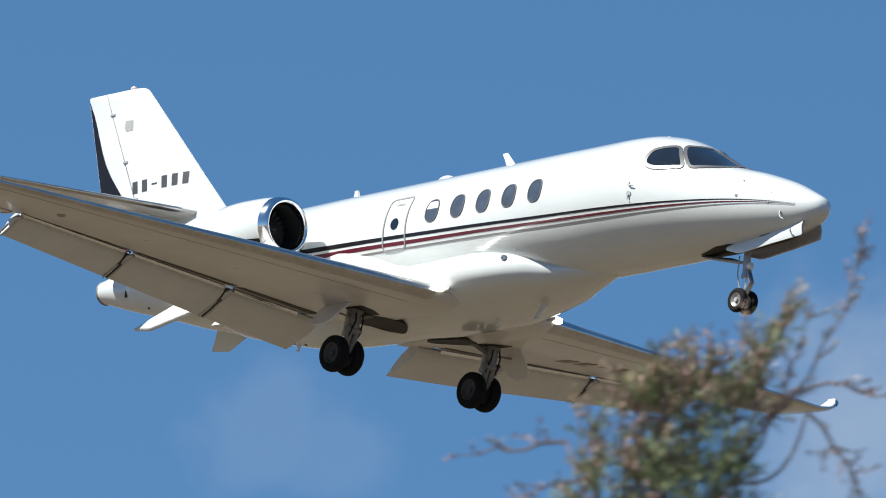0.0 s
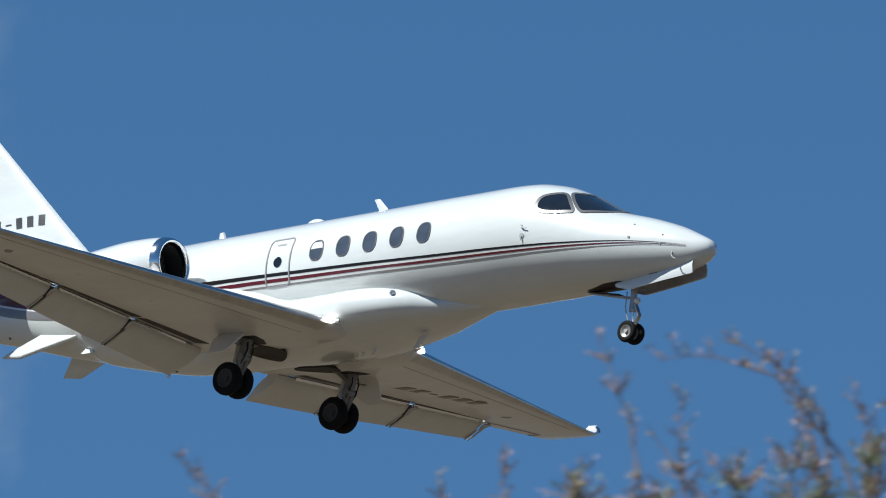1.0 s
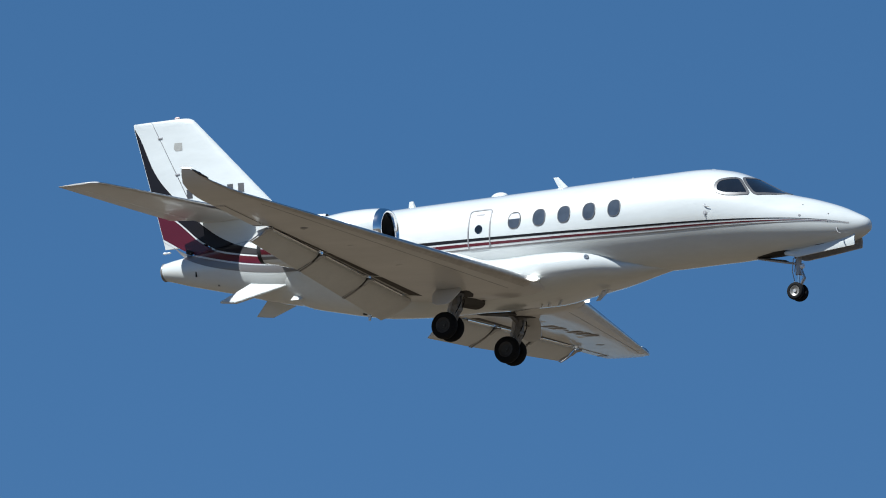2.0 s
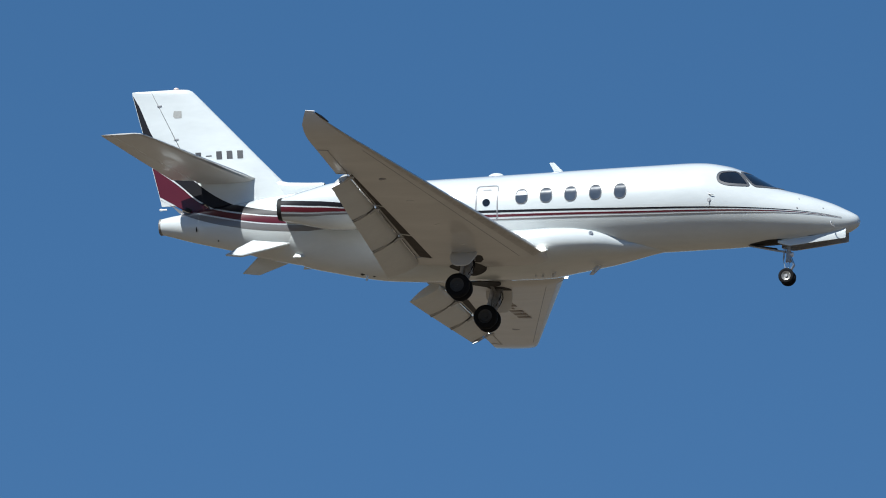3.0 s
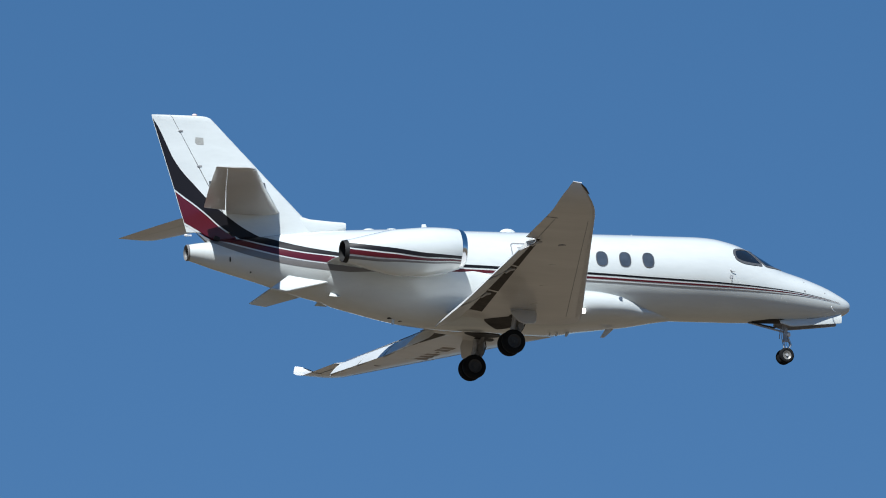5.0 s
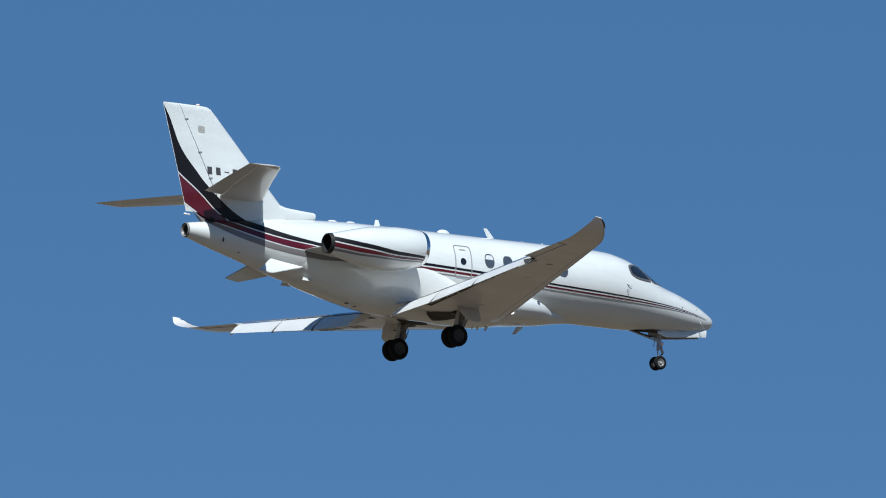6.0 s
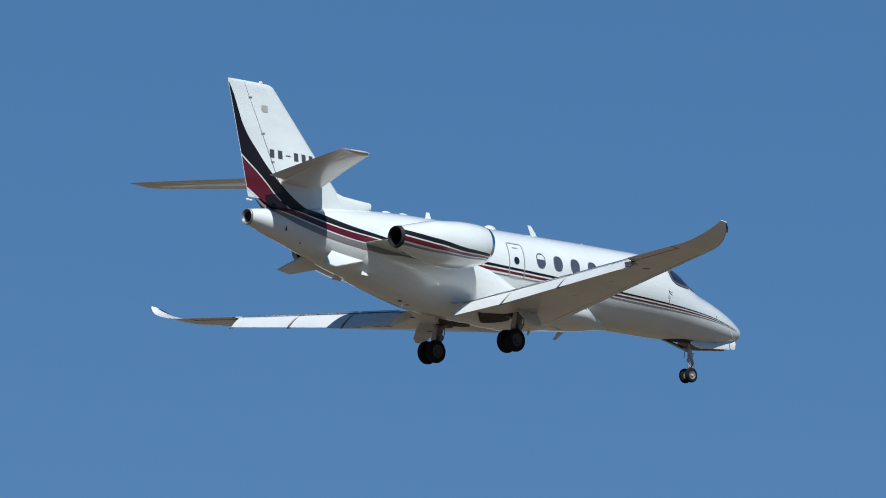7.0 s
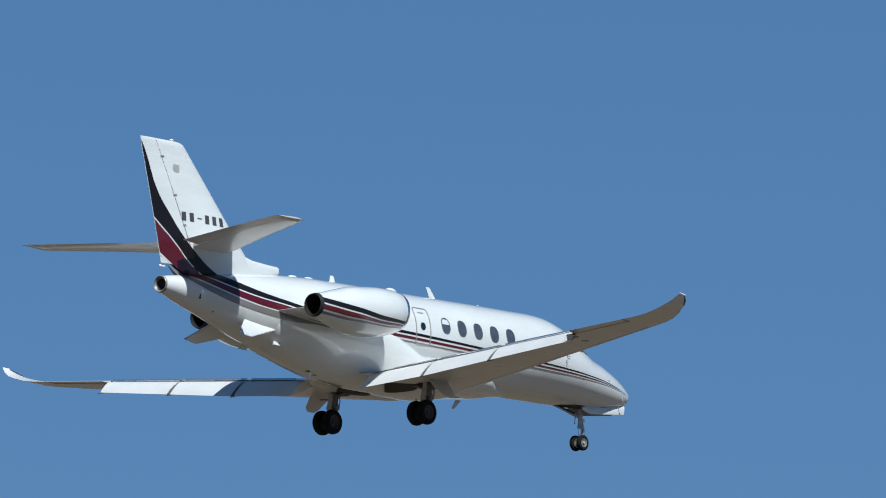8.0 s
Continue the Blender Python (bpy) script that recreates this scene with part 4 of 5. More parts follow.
    ring0 = [(-9.22, 1.74, -0.70), (-9.86, 1.74, -0.70), (-9.90, 1.98, -0.93), (-9.80, 2.20, -1.17), (-9.66, 2.27, -1.25), (-9.42, 2.27, -1.25), (-9.32, 2.20, -1.17), (-9.22, 1.98, -0.93)]
    loft(bm, [[(a, side * b, c) for a, b, c in ring0], [(a, side * (b + 0.022), c + 0.022) for a, b, c in ring0]])
    bmesh.ops.bevel(bm, geom=list(bm.edges), offset=0.006, segments=2, affect="EDGES")
    door = part("main_gear_door", bm, GREYW, jet, "pale gear door splayed out beside the leg")
    bm = bmesh.new()
    tube(bm, [(-9.52, side * 1.60, -0.98), (-9.52, side * 1.98, -0.95)], 0.018, 8)
    part("door_link", bm, GEAR, door, "slim rod that holds the gear door")
    # slot in the wing for the leg: a plate with the shade in its colour
    bm = bmesh.new()
    rows = []
    for y, x0, x1 in ((1.18, -9.30, -9.72), (1.40, -9.18, -9.72), (1.64, -9.16, -9.64), (1.70, -9.20, -9.58)):
        zz = [wing_low(px, y) - 0.005 for px in (x0, x1)]
        rows.append([(x0, side * y, zz[0]), (x1, side * y, zz[1]), (x1, side * y, zz[1] + 0.03), (x0, side * y, zz[0] + 0.03)])
    loft(bm, rows)
    part("leg_slot", bm, BAY, jet, "dark plate with the shade of the slot above the gear leg")
    # wheel well: a sheet just under the skin, recess shade painted in
    bm = bmesh.new()
    n = 32
    rings = []
    for scale, lift in ((1.0, 0.05), (1.0, 0), (0.8, 0), (0.6, 0), (0.4, 0), (0.2, 0), (0.06, 0)):
        ring = []
        for k in range(n):
            a = 2 * math.pi * k / n
            px = -9.72 + scale * (0.40 * math.cos(a) + 0.07 * math.cos(3 * a))
            py = 0.78 + scale * (0.49 * math.sin(a) + 0.05 * math.sin(2 * a))
            zc, aw, top, low = smooth_at(BELLY, px)
            out = min(abs(py) / aw, 0.98) ** (1 / 0.8)
            under = zc - low * (math.sqrt(1 - out * out)) ** 0.9
            ring.append((px, side * py, min(under, wing_low(px, py)) - 0.006 + lift))
        rings.append(ring)
    loft(bm, rings, True, True)
    part("wheel_well", bm, BAY, jet, "dark sheet with the shade of the open wheel well", 60)


def build_small_parts(jet):
    # blade aerials on the crown and belly: root x, root z, tip x, tip z, chord, thickness
    for x, z, tx, tz, c, t, name, label in ((-7.42, 1.58, -7.72, 1.90, 0.26, 0.035, "blade_aerial", "raked white blade aerial"), (-11.30, 1.56, -11.38, 1.76, 0.22, 0.05, "tail_aerial", "stubby white aerial"),
                                            (-6.45, -0.80, -6.72, -1.03, 0.22, 0.03, "belly_aerial", "raked grey blade aerial under the belly"), (-7.62, -0.88, -7.72, -1.03, 0.12, 0.03, "belly_aerial", "short grey belly aerial"), (-7.92, -0.9, -7.99, -1.03, 0.1, 0.03, "belly_aerial", "short grey belly aerial"), (-8.12, -0.9, -8.17, -1.02, 0.08, 0.03, "belly_aerial", "short grey belly aerial")):
        bm = bmesh.new()
        rings = []
        for k, (px, pz, sc) in enumerate(((x, z, 1.0), ((x + tx) / 2, (z + tz) / 2, 0.75), (tx, tz, 0.5))):
            rings.append([(px - c * sc * s, sg * foil(s, t / (c) * 1.1) * c * sc * 2, pz) for s, sg in [(u, 1) for u in (1, 0.7, 0.4, 0.15, 0)] + [(u, -1) for u in (0.15, 0.4, 0.7, 1)]])
        loft(bm, rings)
        part(name, bm, WHITE if tz > 0 else GREYW, jet, label, 50)
    for x, length, high, name, label in ((-9.2, 0.44, 0.125, "satellite_dome", "low white dome on the roof"), (-6.55, 0.26, 0.035, "roof_bump", "flat white aerial bump"), (-5.85, 0.10, 0.05, "roof_stub", "tiny roof stub"), (-3.86, 0.16, 0.035, "roof_bump", "flat white aerial bump"), (-12.9, 0.34, 0.06, "roof_bump", "flat white aerial bump"), (-12.3, 0.34, 0.06, "roof_bump", "flat white aerial bump"), (-4.85, 0.2, 0.02, "roof_bump", "flat white aerial bump")):
        zc, a, top, low = body_at(x)
        bm = bmesh.new()
        bmesh.ops.create_uvsphere(bm, u_segments=20, v_segments=12, radius=1.0, matrix=Matrix.Translation((x, 0, zc + top - 0.01)) @ Matrix.Diagonal((length / 2, length * 0.24, high, 1)))
        part(name, bm, WHITE, jet, label, 60)
    # probes beside the cockpit
    for side in (-1, 1):
        bm = bmesh.new()
        p = skin_at(-3.585, 0.42, side)
        patch(bm, [Vector((-3.585 + 0.05 * math.cos(a), 0.43 + 0.045 * math.sin(a))) for a in np.linspace(0, 2 * math.pi, 16, endpoint=False)], lambda u, v: skin_at(u, v, side, 0.01), 2)
        tube(bm, [p, p + Vector((0, side * 0.02, -0.02)), p + Vector((-0.005, side * 0.022, -0.09))], [0.016, 0.014, 0.008], 8)
        part("angle_vane", bm, STEEL, jet, "small grey vane")
        bm = bmesh.new()
        p = skin_at(-3.60, 0.62, side)
        tube(bm, [p, p + Vector((0.01, side * 0.025, -0.03)), p + Vector((0.05, side * 0.03, -0.06)), p + Vector((0.13, side * 0.03, -0.07))], [0.02, 0.016, 0.012, 0.008], 8)
        part("pitot_probe", bm, STEEL, jet, "bent grey pitot probe")
        # flank scoop and fairing mark
        bm = bmesh.new()
        lathe(bm, [(0.012, 0.0), (0.05, 0.0), (0.055, -0.05)], (-6.58, side * 0.985, -0.225), "y", 16, side)
        part("fairing_port", bm, BARE, jet, "round grey port in the fairing")
        bm = bmesh.new()
        blade = [(-14.12, 0.47, -0.13), (-13.92, 0.57, -0.33), (-14.24, 0.57, -0.32)]
        loft(bm, [[(p[0], side * (p[1] - 0.018), p[2]) for p in blade], [(p[0], side * (p[1] + 0.018), p[2] + 0.012) for p in blade]])
        part("tail_blade", bm, WHITE, jet, "small white triangular blade low on the tail")
        # ports along the nose
        for px, pz, r in ((-0.87, 0.035, 0.022), (-1.46, 0.197, 0.026), (-0.845, 0.205, 0.016), (-1.43, 0.455, 0.016)):
            q = skin_at(px, pz, side)
            bm = bmesh.new()
            lathe(bm, [(0.002, 0.006), (r, 0.006), (r * 1.15, -0.01)], (q.x, q.y, q.z), "y", 12, side)
            part("nose_port", bm, DOORLINE, jet, "tiny grey port on the nose")
        bm = bmesh.new()
        q = skin_at(-0.66, -0.12, side)
        tube(bm, [q, q + Vector((0.0, side * 0.02, -0.05)), q + Vector((0.03, side * 0.02, -0.11)), q + Vector((0.09, side * 0.01, -0.14))], [0.014, 0.013, 0.011, 0.008], 8)
        part("nose_probe", bm, STEEL, jet, "hooked grey probe under the nose")
    for x, y, z in ((-16.75, -0.36, 0.60), (-16.2, -0.32, 0.30)):
        bm = bmesh.new()
        p = skin_at(x, z, -1)
        box(bm, (p.x, p.y - 0.004, p.z), (0.03, 0.03, 0.12 if z > 0.5 else 0.04), bevel=0.004)
        part("static_port", bm, DARK, jet, "small dark port on the tail cone")
    # a near-black box stands for the shaded cavity at the rudder's foot
    bm = bmesh.new()
    box(bm, (-17.02, -0.20, 1.17), (0.16, 0.10, 0.10), (0, 25, 0), 0.03)
    part("rudder_foot", bm, DARK, jet, "dark box with the shade of the gap at the rudder's foot")
    for px, py in ((-12.22, -0.16), (-12.52, -0.20)):
        low = smooth_at(BODY, px)
        q = skin(px, 180 - math.degrees(math.asin(min(0.9, abs(py) / low[1]))), -1, 0.004)
        zb = min(q.z, float(smooth_at(BELLY, px)[0] - smooth_at(BELLY, px)[3] * 0.975))
        bm = bmesh.new()
        lathe(bm, [(0.002, -0.012), (0.055, -0.012), (0.075, 0.02)], (px, py, zb), "z", 16)
        part("drain_port", bm, DARK, jet, "round dark port under the tail")
    bm = bmesh.new()
    fin0 = [(-12.34, -0.66), (-12.46, -0.66), (-12.46, -0.90), (-12.42, -0.90)]
    loft(bm, [[(a, -0.18 - 0.016, c) for a, c in fin0], [(a, -0.18 + 0.016, c) for a, c in fin0]])
    part("drain_mast", bm, WHITE, jet, "small white drain mast under the belly")


jet = tagged(new("business_jet"), "white twin-engine business jet with maroon and black stripes, wheels lowered", "aeroplane")
build_fuselage(jet)
build_livery(jet)
build_windows(jet)
build_door(jet)
build_cockpit(jet)
for side in (-1, 1):
    build_wing(jet, side)
    build_engine(jet, side)
build_tail(jet)
build_nose_gear(jet)
for side in (-1, 1):
    build_main_gear(jet, side)
build_small_parts(jet)


# ---------------------------------------------------------------- ground and shrubs
def build_ground():
    bm = bmesh.new()
    rng = np.concatenate([-np.geomspace(4000, 12, 34), [0], np.geomspace(12, 4000, 34)])
    grid = []
    for x in rng:
        row = []
        for y in rng:
            far = math.hypot(x, y)
            h = 0.25 * noise.noise(Vector((x * 0.06, y * 0.06, 0))) * min(1, far / 8) + min(far / 400, 1) * 3 * noise.noise(Vector((x * 0.004, y * 0.004, 3)))
            row.append(bm.verts.new((x, y, h * min(1, far / 6) - (0.0 if far < 300 else 0.0))))
        grid.append(row)
    for a, b in zip(grid, grid[1:]):
        for i in range(len(rng) - 1):
            bm.faces.new((a[i], a[i + 1], b[i + 1], b[i]))
    part("ground", bm, GROUND, None, "dry sandy ground with sparse grass", 180, "structure")


build_ground()


def ground_z(x, y):
    far = math.hypot(x, y)
    h = 0.25 * noise.noise(Vector((x * 0.06, y * 0.06, 0))) * min(1, far / 8) + min(far / 400, 1) * 3 * noise.noise(Vector((x * 0.004, y * 0.004, 3)))
    return h * min(1, far / 6)


def spray(verts, faces, at, way, length, width, rnd):
    """One small leaf: a folded pair of triangles."""
    side = way.cross(Vector((rnd.uniform(-1, 1), rnd.uniform(-1, 1), rnd.uniform(-1, 1)))).normalized() * width
    k = len(verts)
    verts += [at, at + way * length * 0.5 + side, at + way * length, at + way * length * 0.5 - side]
    faces.append((k, k + 1, k + 2, k + 3))


def leaf_mesh(name, verts, faces, mat, parent, label):
    me = bpy.data.meshes.new(name)
    me.from_pydata([tuple(v) for v in verts], [], faces)
    me.materials.append(mat)
    ob = new(name, me)
    ob.parent = parent
    return tagged(ob, label, kind="stuff")


def bow(a, b, lift, steps=6):
    """Points of a curved twig from a to b."""
    return [a.lerp(b, k / steps) + lift * (4 * (k / steps) * (1 - k / steps)) for k in range(steps + 1)]


def along(path, u):
    k = min(int(u * (len(path) - 1)), len(path) - 2)
    return path[k].lerp(path[k + 1], u * (len(path) - 1) - k)


def build_shrub(seed, base, sprigs, label):
    """A shrub: trunk, boughs, twigs, feathery green tufts and dry flower spikes.
    sprigs: top (x, y, z), foot (x, y, z), sideways bow, spread, leafiness, share of dry spikes."""
    rnd = random.Random(seed)
    root = Vector((base[0], base[1], ground_z(*base)))
    shrub = tagged(new("tamarisk_shrub"), label, "shrub", "shrubs beside the camera")
    shrub.location = root
    bm, tw = bmesh.new(), bmesh.new()
    green, dry, pink = ([], []), ([], []), ([], [])
    fork = Vector((0, 0, 1.6))
    tube(bm, [(0, 0, -0.1), (0.04, -0.02, 0.7), fork], [0.12, 0.095, 0.08], 10)
    part("trunk", bm, BARK, shrub, "grey-brown fissured trunk", 60)
    boughs = bmesh.new()
    stems = []

    def any_way(low=-1.0):
        return Vector((rnd.uniform(-1, 1), rnd.uniform(-1, 1), rnd.uniform(low, 1))).normalized()

    def buds(path, out, number, store, spread):
        for j in range(number):
            p = along(path, (j + rnd.random()) / number)
            w = (out + any_way(-0.3) * 1.1).normalized()
            spray(*store, p + any_way() * spread * rnd.random(), w, rnd.uniform(0.007, 0.015), rnd.uniform(0.0018, 0.0036), rnd)

    for top, foot, sway, wide, leafy, drier in sprigs:
        tip, low = Vector(top) - root, Vector(foot) - root
        if leafy >= 0.3 or not stems:
            mid = fork.lerp(low, 0.55) + Vector((rnd.uniform(-0.25, 0.25), rnd.uniform(-0.25, 0.25), 0.15))
            tube(boughs, [fork, fork.lerp(mid, 0.5) + Vector((0, 0, 0.1)), mid, low], [0.05, 0.036, 0.018, 0.009], 8)
        else:
            # a bare twig grows out of the nearest leafy stem
            start = min((p for line in stems for p in line), key=lambda p: (p - low).length + 3 * max(0, p.z - low.z + 0.12))
            tube(tw, bow(start, low, Vector((0, 0, -0.12 * (low - start).length)) + any_way() * 0.03, 6), [0.0036 - 0.0002 * j for j in range(7)], 6)
        stem = bow(low, tip, Vector(sway), 8)
        stem = [p + any_way() * (0.008 if 0 < k < 8 else 0) for k, p in enumerate(stem)]
        if leafy >= 0.3:
            stems.append(bow(fork.lerp(low, 0.55) + Vector((0, 0, 0.15)), low, Vector(), 8)[5:] + stem)
        thick = 0.0075 if leafy >= 0.3 else 0.0040
        tube(tw, stem, [thick * (1 - 0.8 * k / 8) for k in range(9)], 5)
        run = (tip - low).length
        if leafy < 0.3:
            # a bare twig set with short budded spikes
            for k in range(int(run / 0.022)):
                u = 0.12 + 0.88 * rnd.random()
                at = along(stem, u)
                out = ((tip - low).normalized() * 0.7 + any_way(-0.4)).normalized()
                size = rnd.uniform(0.015, 0.075) * (1.1 - 0.5 * u)
                spike = bow(at, at + out * size, any_way() * size * 0.12, 3)
                tube(tw, spike, [0.0022, 0.0018, 0.0014, 0.001], 3, False)
                buds(spike, out, int(4 + 90 * size), pink if rnd.random() < 0.55 else dry, 0.006)
            continue
        for k in range(int(30 * leafy * (wide + 0.15) * 3) + 5):
            u = rnd.random() ** 0.75
            start = along(stem, u)
            a = rnd.uniform(0, 2 * math.pi)
            reach = wide * (1.08 - u) ** 0.5 * rnd.uniform(0.4, 1.05)
            out = Vector((math.cos(a), math.sin(a), rnd.uniform(0.2, 1.2))).normalized()
            twig = bow(start, start + out * reach, Vector((0, 0, -0.10 * reach)) + any_way() * reach * 0.10, 5)
            tube(tw, twig, [0.0040, 0.0033, 0.0026, 0.002, 0.0015, 0.001], 4, False)
            # feathery tufts on the inner part
            bare = u > 0.66 and rnd.random() < 0.7
            for j in range(int(rnd.uniform(5, 10)) if not bare else 2):
                v = rnd.uniform(0.15, 0.95)
                at = along(twig, v)
                w = (out * 0.8 + any_way(-0.5)).normalized()
                size = rnd.uniform(0.03, 0.07)
                for i in range(int(rnd.uniform(10, 16))):
                    q = at + w * size * rnd.random()
                    spray(*green, q, (w + any_way() * 0.6).normalized(), rnd.uniform(0.014, 0.030), rnd.uniform(0.0009, 0.0019), rnd)
            # dry spikes at the ends
            if bare or rnd.random() < drier:
                store = pink if rnd.random() < 0.6 else dry
                for j in range(int(rnd.uniform(2, 5))):
                    at = along(twig, rnd.uniform(0.6, 1.0))
                    w = (out * 0.5 + Vector((0, 0, 0.7)) + any_way() * 0.7).normalized()
                    size = rnd.uniform(0.03, 0.085)
                    spike = bow(at, at + w * size, any_way() * size * 0.15, 3)
                    tube(tw, spike, [0.002, 0.0016, 0.0013, 0.001], 3, False)
                    buds(spike, w, int(6 + 130 * size), store, 0.008)
    part("bough", boughs, BARK, shrub, "slender grey-brown boughs", 60)
    part("twig", tw, TWIG, shrub, "fine reddish-brown twigs", 60, "stuff")
    # the broad crown below
    crown = Vector(sprigs[0][1]) - root - Vector((0, 0, 0.85))
    for k in range(700):
        a, r = rnd.uniform(0, 2 * math.pi), math.sqrt(rnd.random())
        c = crown + Vector((math.cos(a) * r * 0.85, math.sin(a) * r * 0.85, rnd.uniform(-0.9, 0.5) * (1 - 0.6 * r)))
        for j in range(14):
            w = any_way(-0.3)
            spray(*green, c + w * rnd.uniform(0, 0.1), w, rnd.uniform(0.025, 0.06), rnd.uniform(0.002, 0.0042), rnd)
    leaf_mesh("foliage", *green, GREEN, shrub, "feathery grey-green foliage")
    leaf_mesh("dry_foliage", *dry, STRAW, shrub, "dry straw-coloured spikes")
    leaf_mesh("flower_sprays", *pink, PINK, shrub, "faded pinkish flower spikes")


def spot(yaw, up, far=22.0):
    """A place at that yaw and elevation in degrees, seen from the camera's stand."""
    a = radians(yaw)
    return (-math.sin(a) * far, math.cos(a) * far, EYE[2] + far * math.tan(radians(up)))


def sprig(yaw, up, foot_yaw, foot_up, wide, leafy, drier, sway=0.0, rise=0.0, far=22.0):
    a = radians(yaw)
    return (spot(yaw, up, far), spot(foot_yaw, foot_up, far), (math.cos(a) * sway, math.sin(a) * sway, rise), wide, leafy, drier)


SHRUBS = [
    (11, (-16.3, 14.9),
     [sprig(47.25, 11.78, 47.30, 10.6, 0.18, 1.5, 0.22), sprig(47.62, 11.66, 47.45, 10.5, 0.18, 1.4, 0.40, 0.03), sprig(47.0, 11.85, 47.2, 10.6, 0.15, 1.0, 0.18, -0.03), sprig(47.85, 11.55, 47.6, 10.5, 0.13, 0.8, 0.6),
      sprig(46.92, 12.05, 47.1, 11.0, 0.08, 0.45, 0.9), sprig(47.45, 11.95, 47.4, 10.9, 0.09, 0.5, 1.0), sprig(47.75, 11.85, 47.6, 10.9, 0.05, 0.2, 1.0, 0.02),
      sprig(46.49, 12.60, 47.12, 11.3, 0.04, 0.25, 1.0, 0.05), sprig(46.78, 12.20, 47.15, 11.2, 0.04, 0.25, 1.0, 0.04), sprig(46.20, 11.62, 46.82, 11.72, 0.04, 0.2, 1.0, 0.0, 0.03), sprig(46.42, 10.9, 46.75, 11.62, 0.04, 0.15, 1.0, 0.03, 0.02),
      sprig(48.45, 11.33, 47.9, 11.42, 0.04, 0.2, 1.0), sprig(48.2, 11.0, 47.8, 11.25, 0.04, 0.2, 1.0, 0.0, 0.03)],
     "tall feathery tamarisk with dry pinkish flower sprays"),
    (12, (-15.6, 15.4),
     [sprig(45.42, 11.80, 45.35, 10.6, 0.13, 1.5, 0.6), sprig(45.60, 12.02, 45.42, 10.7, 0.095, 1.2, 0.9), sprig(45.20, 11.55, 45.23, 10.6, 0.12, 1.2, 0.6), sprig(45.70, 12.30, 45.5, 11.2, 0.07, 0.7, 1.0, 0.02),
      sprig(45.62, 12.42, 45.45, 11.3, 0.03, 0.25, 1.0, -0.02), sprig(46.05, 12.38, 45.55, 11.3, 0.03, 0.25, 1.0, 0.0, 0.05), sprig(45.35, 12.28, 45.3, 11.2, 0.03, 0.25, 1.0, 0.03), sprig(45.17, 12.45, 45.2, 11.0, 0.02, 0.15, 1.0, 0.04), sprig(46.0, 12.15, 45.55, 11.4, 0.03, 0.2, 1.0)],
     "tall tamarisk with straw-coloured flower spikes"),
    (13, (-14.8, 16.3),
     [sprig(41.34, 12.22, 41.28, 11.2, 0.07, 0.42, 0.9), sprig(42.79, 12.52, 42.55, 11.3, 0.03, 0.22, 1.0, 0.03), sprig(42.23, 12.58, 41.98, 11.3, 0.03, 0.22, 1.0, 0.03), sprig(43.20, 12.26, 43.0, 11.5, 0.03, 0.2, 1.0, 0.02),
      sprig(42.45, 12.32, 42.2, 11.5, 0.03, 0.2, 1.0, -0.03), sprig(40.22, 12.46, 39.95, 11.5, 0.03, 0.22, 1.0, 0.02), sprig(39.70, 12.72, 39.1, 12.2, 0.03, 0.22, 1.0), sprig(41.1, 12.3, 41.2, 11.2, 0.06, 0.4, 1.0), sprig(41.20, 12.38, 41.25, 11.4, 0.03, 0.22, 1.0)],
     "thin tamarisk with bare twigs and dry tips"),
    (14, (-13.2, 17.5),
     [sprig(36.62, 12.74, 36.6, 11.8, 0.10, 0.7, 0.95), sprig(36.30, 12.78, 36.35, 11.8, 0.09, 0.6, 0.95), sprig(36.95, 12.62, 36.9, 11.8, 0.09, 0.6, 0.95), sprig(37.35, 12.58, 37.3, 11.8, 0.08, 0.5, 0.95), sprig(37.72, 12.58, 37.6, 11.8, 0.07, 0.45, 1.0), sprig(35.95, 12.74, 36.0, 11.9, 0.08, 0.5, 0.95), sprig(35.35, 12.72, 35.4, 11.9, 0.08, 0.4, 1.0),
      sprig(37.32, 13.22, 36.38, 12.60, 0.03, 0.28, 1.0, 0.03, 0.09), sprig(37.05, 13.32, 36.5, 12.65, 0.03, 0.25, 1.0, 0.05, 0.05), sprig(37.66, 13.37, 37.35, 12.2, 0.03, 0.2, 1.0, 0.02), sprig(37.22, 13.05, 37.05, 12.2, 0.03, 0.25, 1.0, -0.03), sprig(37.40, 12.92, 36.95, 12.35, 0.03, 0.25, 1.0),
      sprig(36.72, 13.15, 36.55, 12.4, 0.03, 0.25, 1.0, 0.03), sprig(36.38, 13.12, 36.25, 12.4, 0.03, 0.25, 1.0), sprig(36.15, 13.05, 36.1, 12.3, 0.03, 0.25, 1.0), sprig(38.4, 12.62, 38.2, 12.0, 0.03, 0.2, 1.0), sprig(38.1, 12.78, 38.0, 12.0, 0.03, 0.2, 1.0), sprig(35.1, 13.0, 35.2, 12.2, 0.03, 0.2, 1.0)],
     "broad tamarisk with arching bare twigs and straw-coloured tips"),
]
for seed, base, sprigs, label in SHRUBS:
    build_shrub(seed, base, sprigs, label)


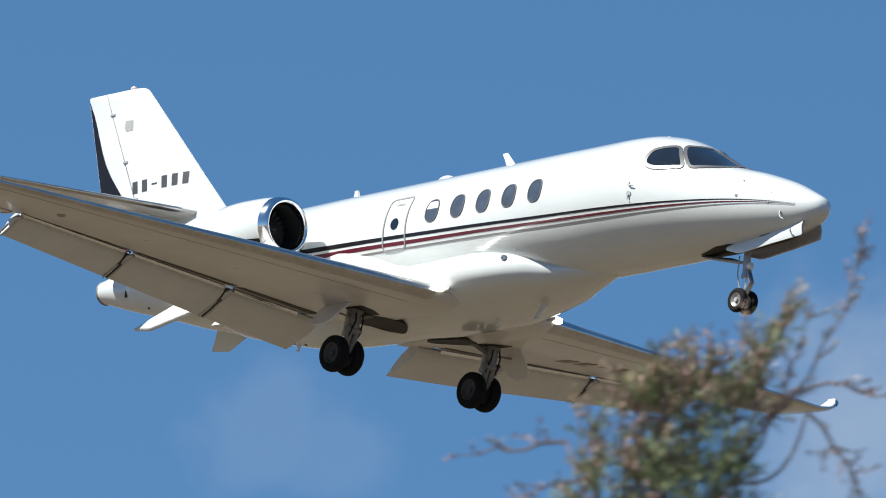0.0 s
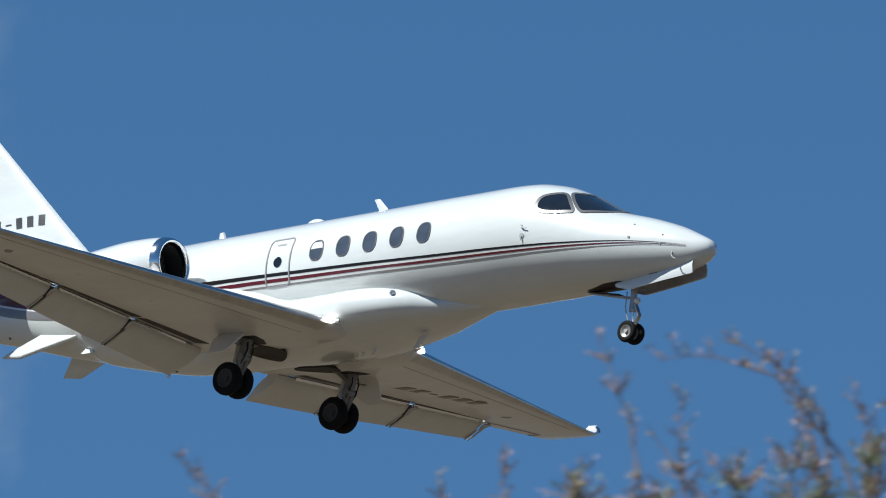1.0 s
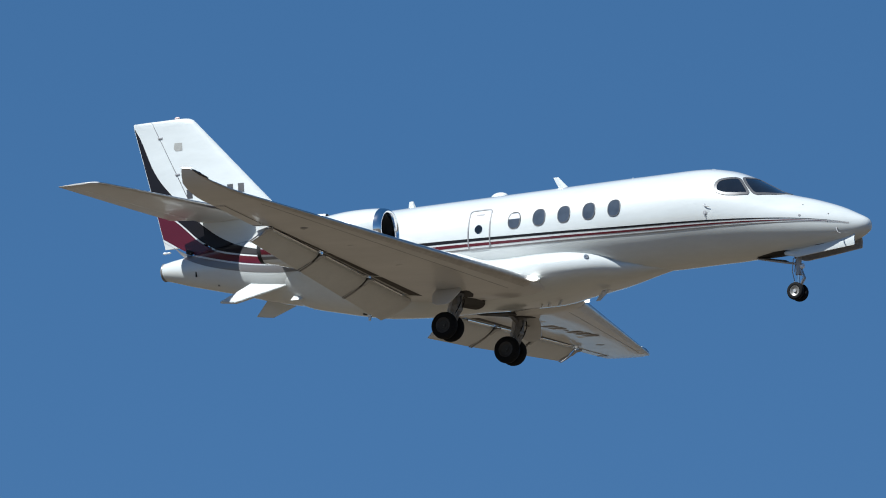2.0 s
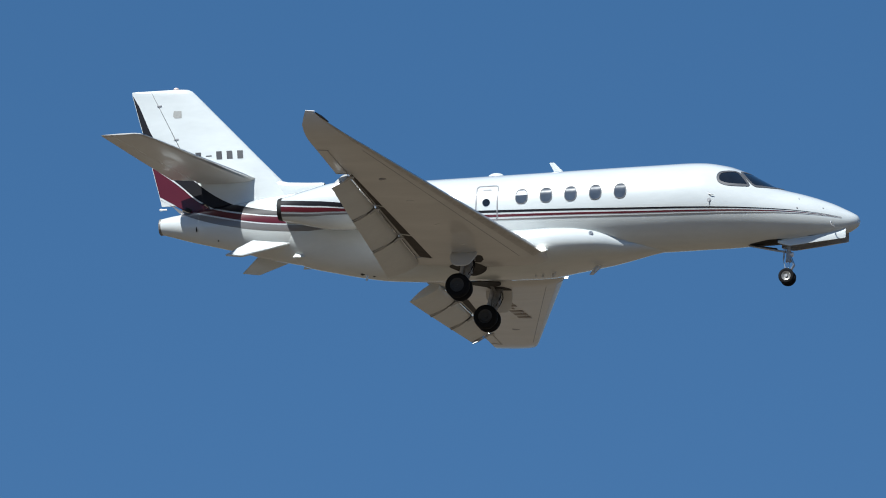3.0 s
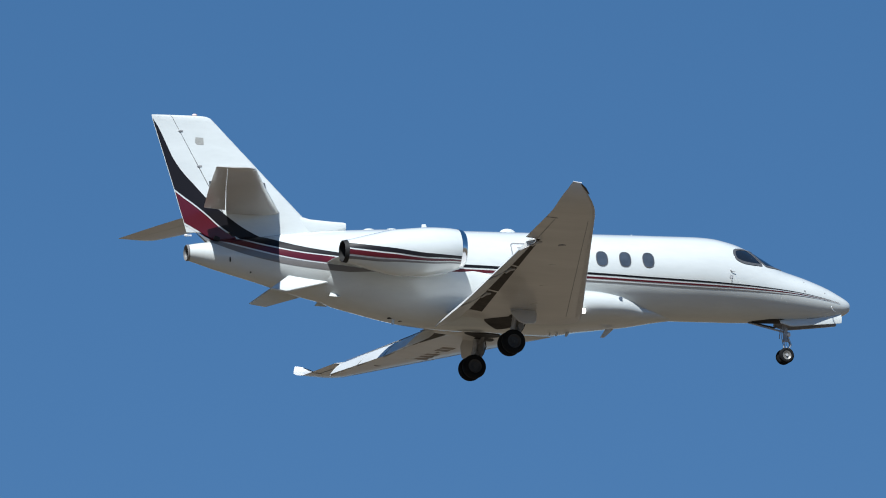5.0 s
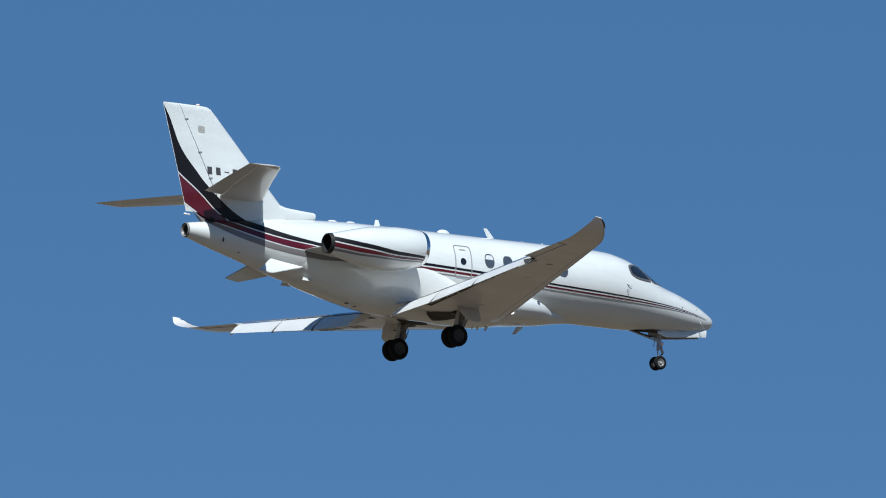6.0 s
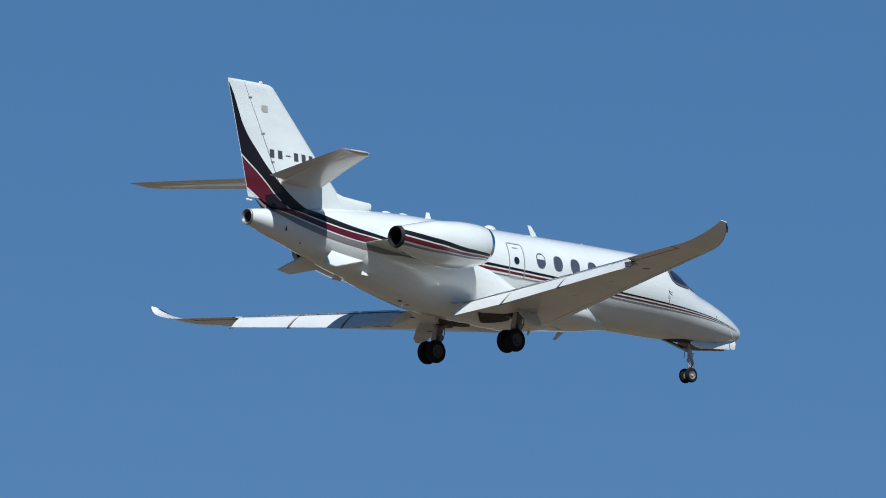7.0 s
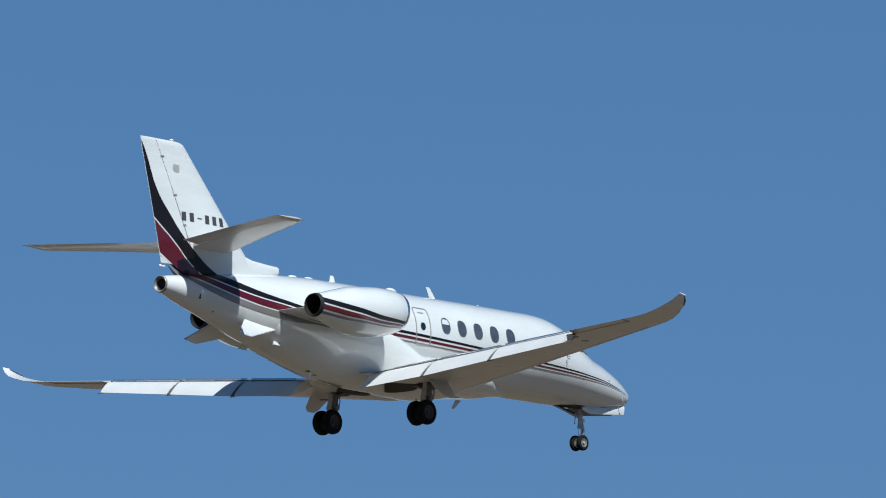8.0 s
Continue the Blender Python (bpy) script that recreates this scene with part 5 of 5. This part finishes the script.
# seconds, the nose's place, then bank, pitch and heading of the jet
FLIGHT = [
    (0.0, -136.86, 128.97, 43.78, -1.19, -0.45, 0.11),
    (0.1, -134.56, 130.84, 44.12, -1.55, -0.51, 0.05),
    (0.2, -132.19, 132.54, 44.42, -1.93, -0.57, -0.03),
    (0.3, -129.93, 134.41, 44.77, -2.29, -0.61, -0.12),
    (0.4, -127.98, 136.78, 45.26, -2.53, -0.63, -0.19),
    (0.5, -126.54, 140.00, 46.01, -2.61, -0.63, -0.25),
    (0.6, -125.87, 144.27, 47.07, -2.47, -0.57, -0.27),
    (0.7, -125.85, 149.36, 48.40, -2.16, -0.48, -0.28),
    (0.8, -126.10, 154.99, 49.88, -1.76, -0.37, -0.27),
    (0.9, -126.27, 160.86, 51.40, -1.30, -0.25, -0.27),
    (1.0, -125.97, 166.68, 52.89, -0.82, -0.14, -0.29),
    (1.1, -125.20, 172.44, 54.32, -0.30, -0.01, -0.35),
    (1.2, -124.21, 178.32, 55.76, 0.30, 0.14, -0.41),
    (1.3, -123.02, 184.36, 57.22, 0.92, 0.27, -0.47),
    (1.4, -121.61, 190.58, 58.73, 1.47, 0.39, -0.52),
    (1.5, -120.03, 197.01, 60.29, 1.87, 0.47, -0.53),
    (1.7, -115.94, 209.86, 63.38, 2.57, 0.58, -0.49),
    (2.8, -69.59, 282.67, 79.64, -0.27, 0.31, -0.44),
    (2.9, -61.65, 282.58, 79.17, -0.40, 0.21, -0.49),
    (3.0, -53.44, 281.98, 78.56, -0.48, 0.11, -0.53),
    (3.1, -45.46, 281.83, 78.10, -0.69, 0.08, -0.54),
    (3.2, -37.51, 281.76, 77.66, -0.72, 0.06, -0.49),
    (3.3, -29.60, 281.74, 77.24, -0.65, 0.05, -0.43),
    (3.4, -21.70, 281.74, 76.84, -0.55, 0.06, -0.40),
    (3.5, -13.80, 281.72, 76.43, -0.52, 0.08, -0.42),
    (3.6, -5.92, 281.72, 76.02, -0.57, 0.09, -0.40),
    (3.7, 1.95, 281.72, 75.62, -0.60, 0.10, -0.25),
    (3.8, 9.82, 281.74, 75.23, -0.62, 0.08, -0.05),
    (3.9, 17.68, 281.76, 74.84, -0.62, 0.06, 0.15),
    (4.0, 25.56, 281.77, 74.44, -0.60, 0.04, 0.28),
    (4.1, 33.42, 281.74, 74.06, -0.57, 0.02, 0.35),
    (4.2, 41.23, 281.67, 73.66, -0.52, -0.02, 0.42),
    (4.3, 49.03, 281.60, 73.27, -0.44, -0.07, 0.50),
    (4.4, 56.84, 281.57, 72.89, -0.30, -0.12, 0.58),
    (4.5, 64.66, 281.58, 72.54, -0.11, -0.17, 0.64),
    (4.6, 72.49, 281.56, 72.17, 0.07, -0.19, 0.71),
    (4.7, 80.34, 281.67, 71.85, 0.25, -0.23, 0.75),
    (5.8, 169.22, 285.49, 68.99, 2.06, -1.01, 1.43),
    (5.9, 177.33, 285.46, 68.63, 1.89, -0.97, 1.33),
    (6.0, 184.94, 284.76, 68.13, 1.69, -0.92, 1.23),
    (6.1, 191.33, 282.36, 67.24, 1.47, -0.86, 1.14),
    (6.2, 196.56, 278.23, 65.93, 1.25, -0.77, 1.03),
    (6.3, 200.91, 273.00, 64.38, 1.01, -0.69, 0.92),
    (6.4, 204.69, 267.30, 62.73, 0.79, -0.59, 0.82),
    (6.5, 208.20, 261.78, 61.14, 0.58, -0.51, 0.74),
    (6.6, 211.33, 256.29, 59.56, 0.40, -0.44, 0.71),
    (6.7, 213.90, 250.43, 57.91, 0.23, -0.39, 0.71),
    (6.8, 216.09, 244.41, 56.22, 0.07, -0.34, 0.70),
    (6.9, 218.04, 238.45, 54.58, -0.07, -0.28, 0.69),
    (7.0, 219.92, 232.78, 53.00, -0.20, -0.23, 0.64),
    (7.1, 221.66, 227.34, 51.49, -0.31, -0.18, 0.54),
    (7.2, 223.12, 221.98, 50.01, -0.42, -0.12, 0.42),
    (7.3, 224.45, 216.77, 48.58, -0.52, -0.07, 0.28),
    (7.4, 225.82, 211.83, 47.22, -0.60, -0.01, 0.14),
    (7.5, 227.35, 207.24, 45.95, -0.65, 0.03, -0.01),
    (7.6, 229.11, 203.13, 44.80, -0.65, 0.07, -0.16),
    (7.8, 232.99, 196.05, 42.79, -0.51, 0.11, -0.50),
    (8.0, 236.94, 189.23, 40.84, -0.39, 0.16, -0.84),
]

def motions():
    walk(jet, [(t, pose(x, y, z, rx, ry, rz)) for t, x, y, z, rx, ry, rz in FLIGHT])


motions()
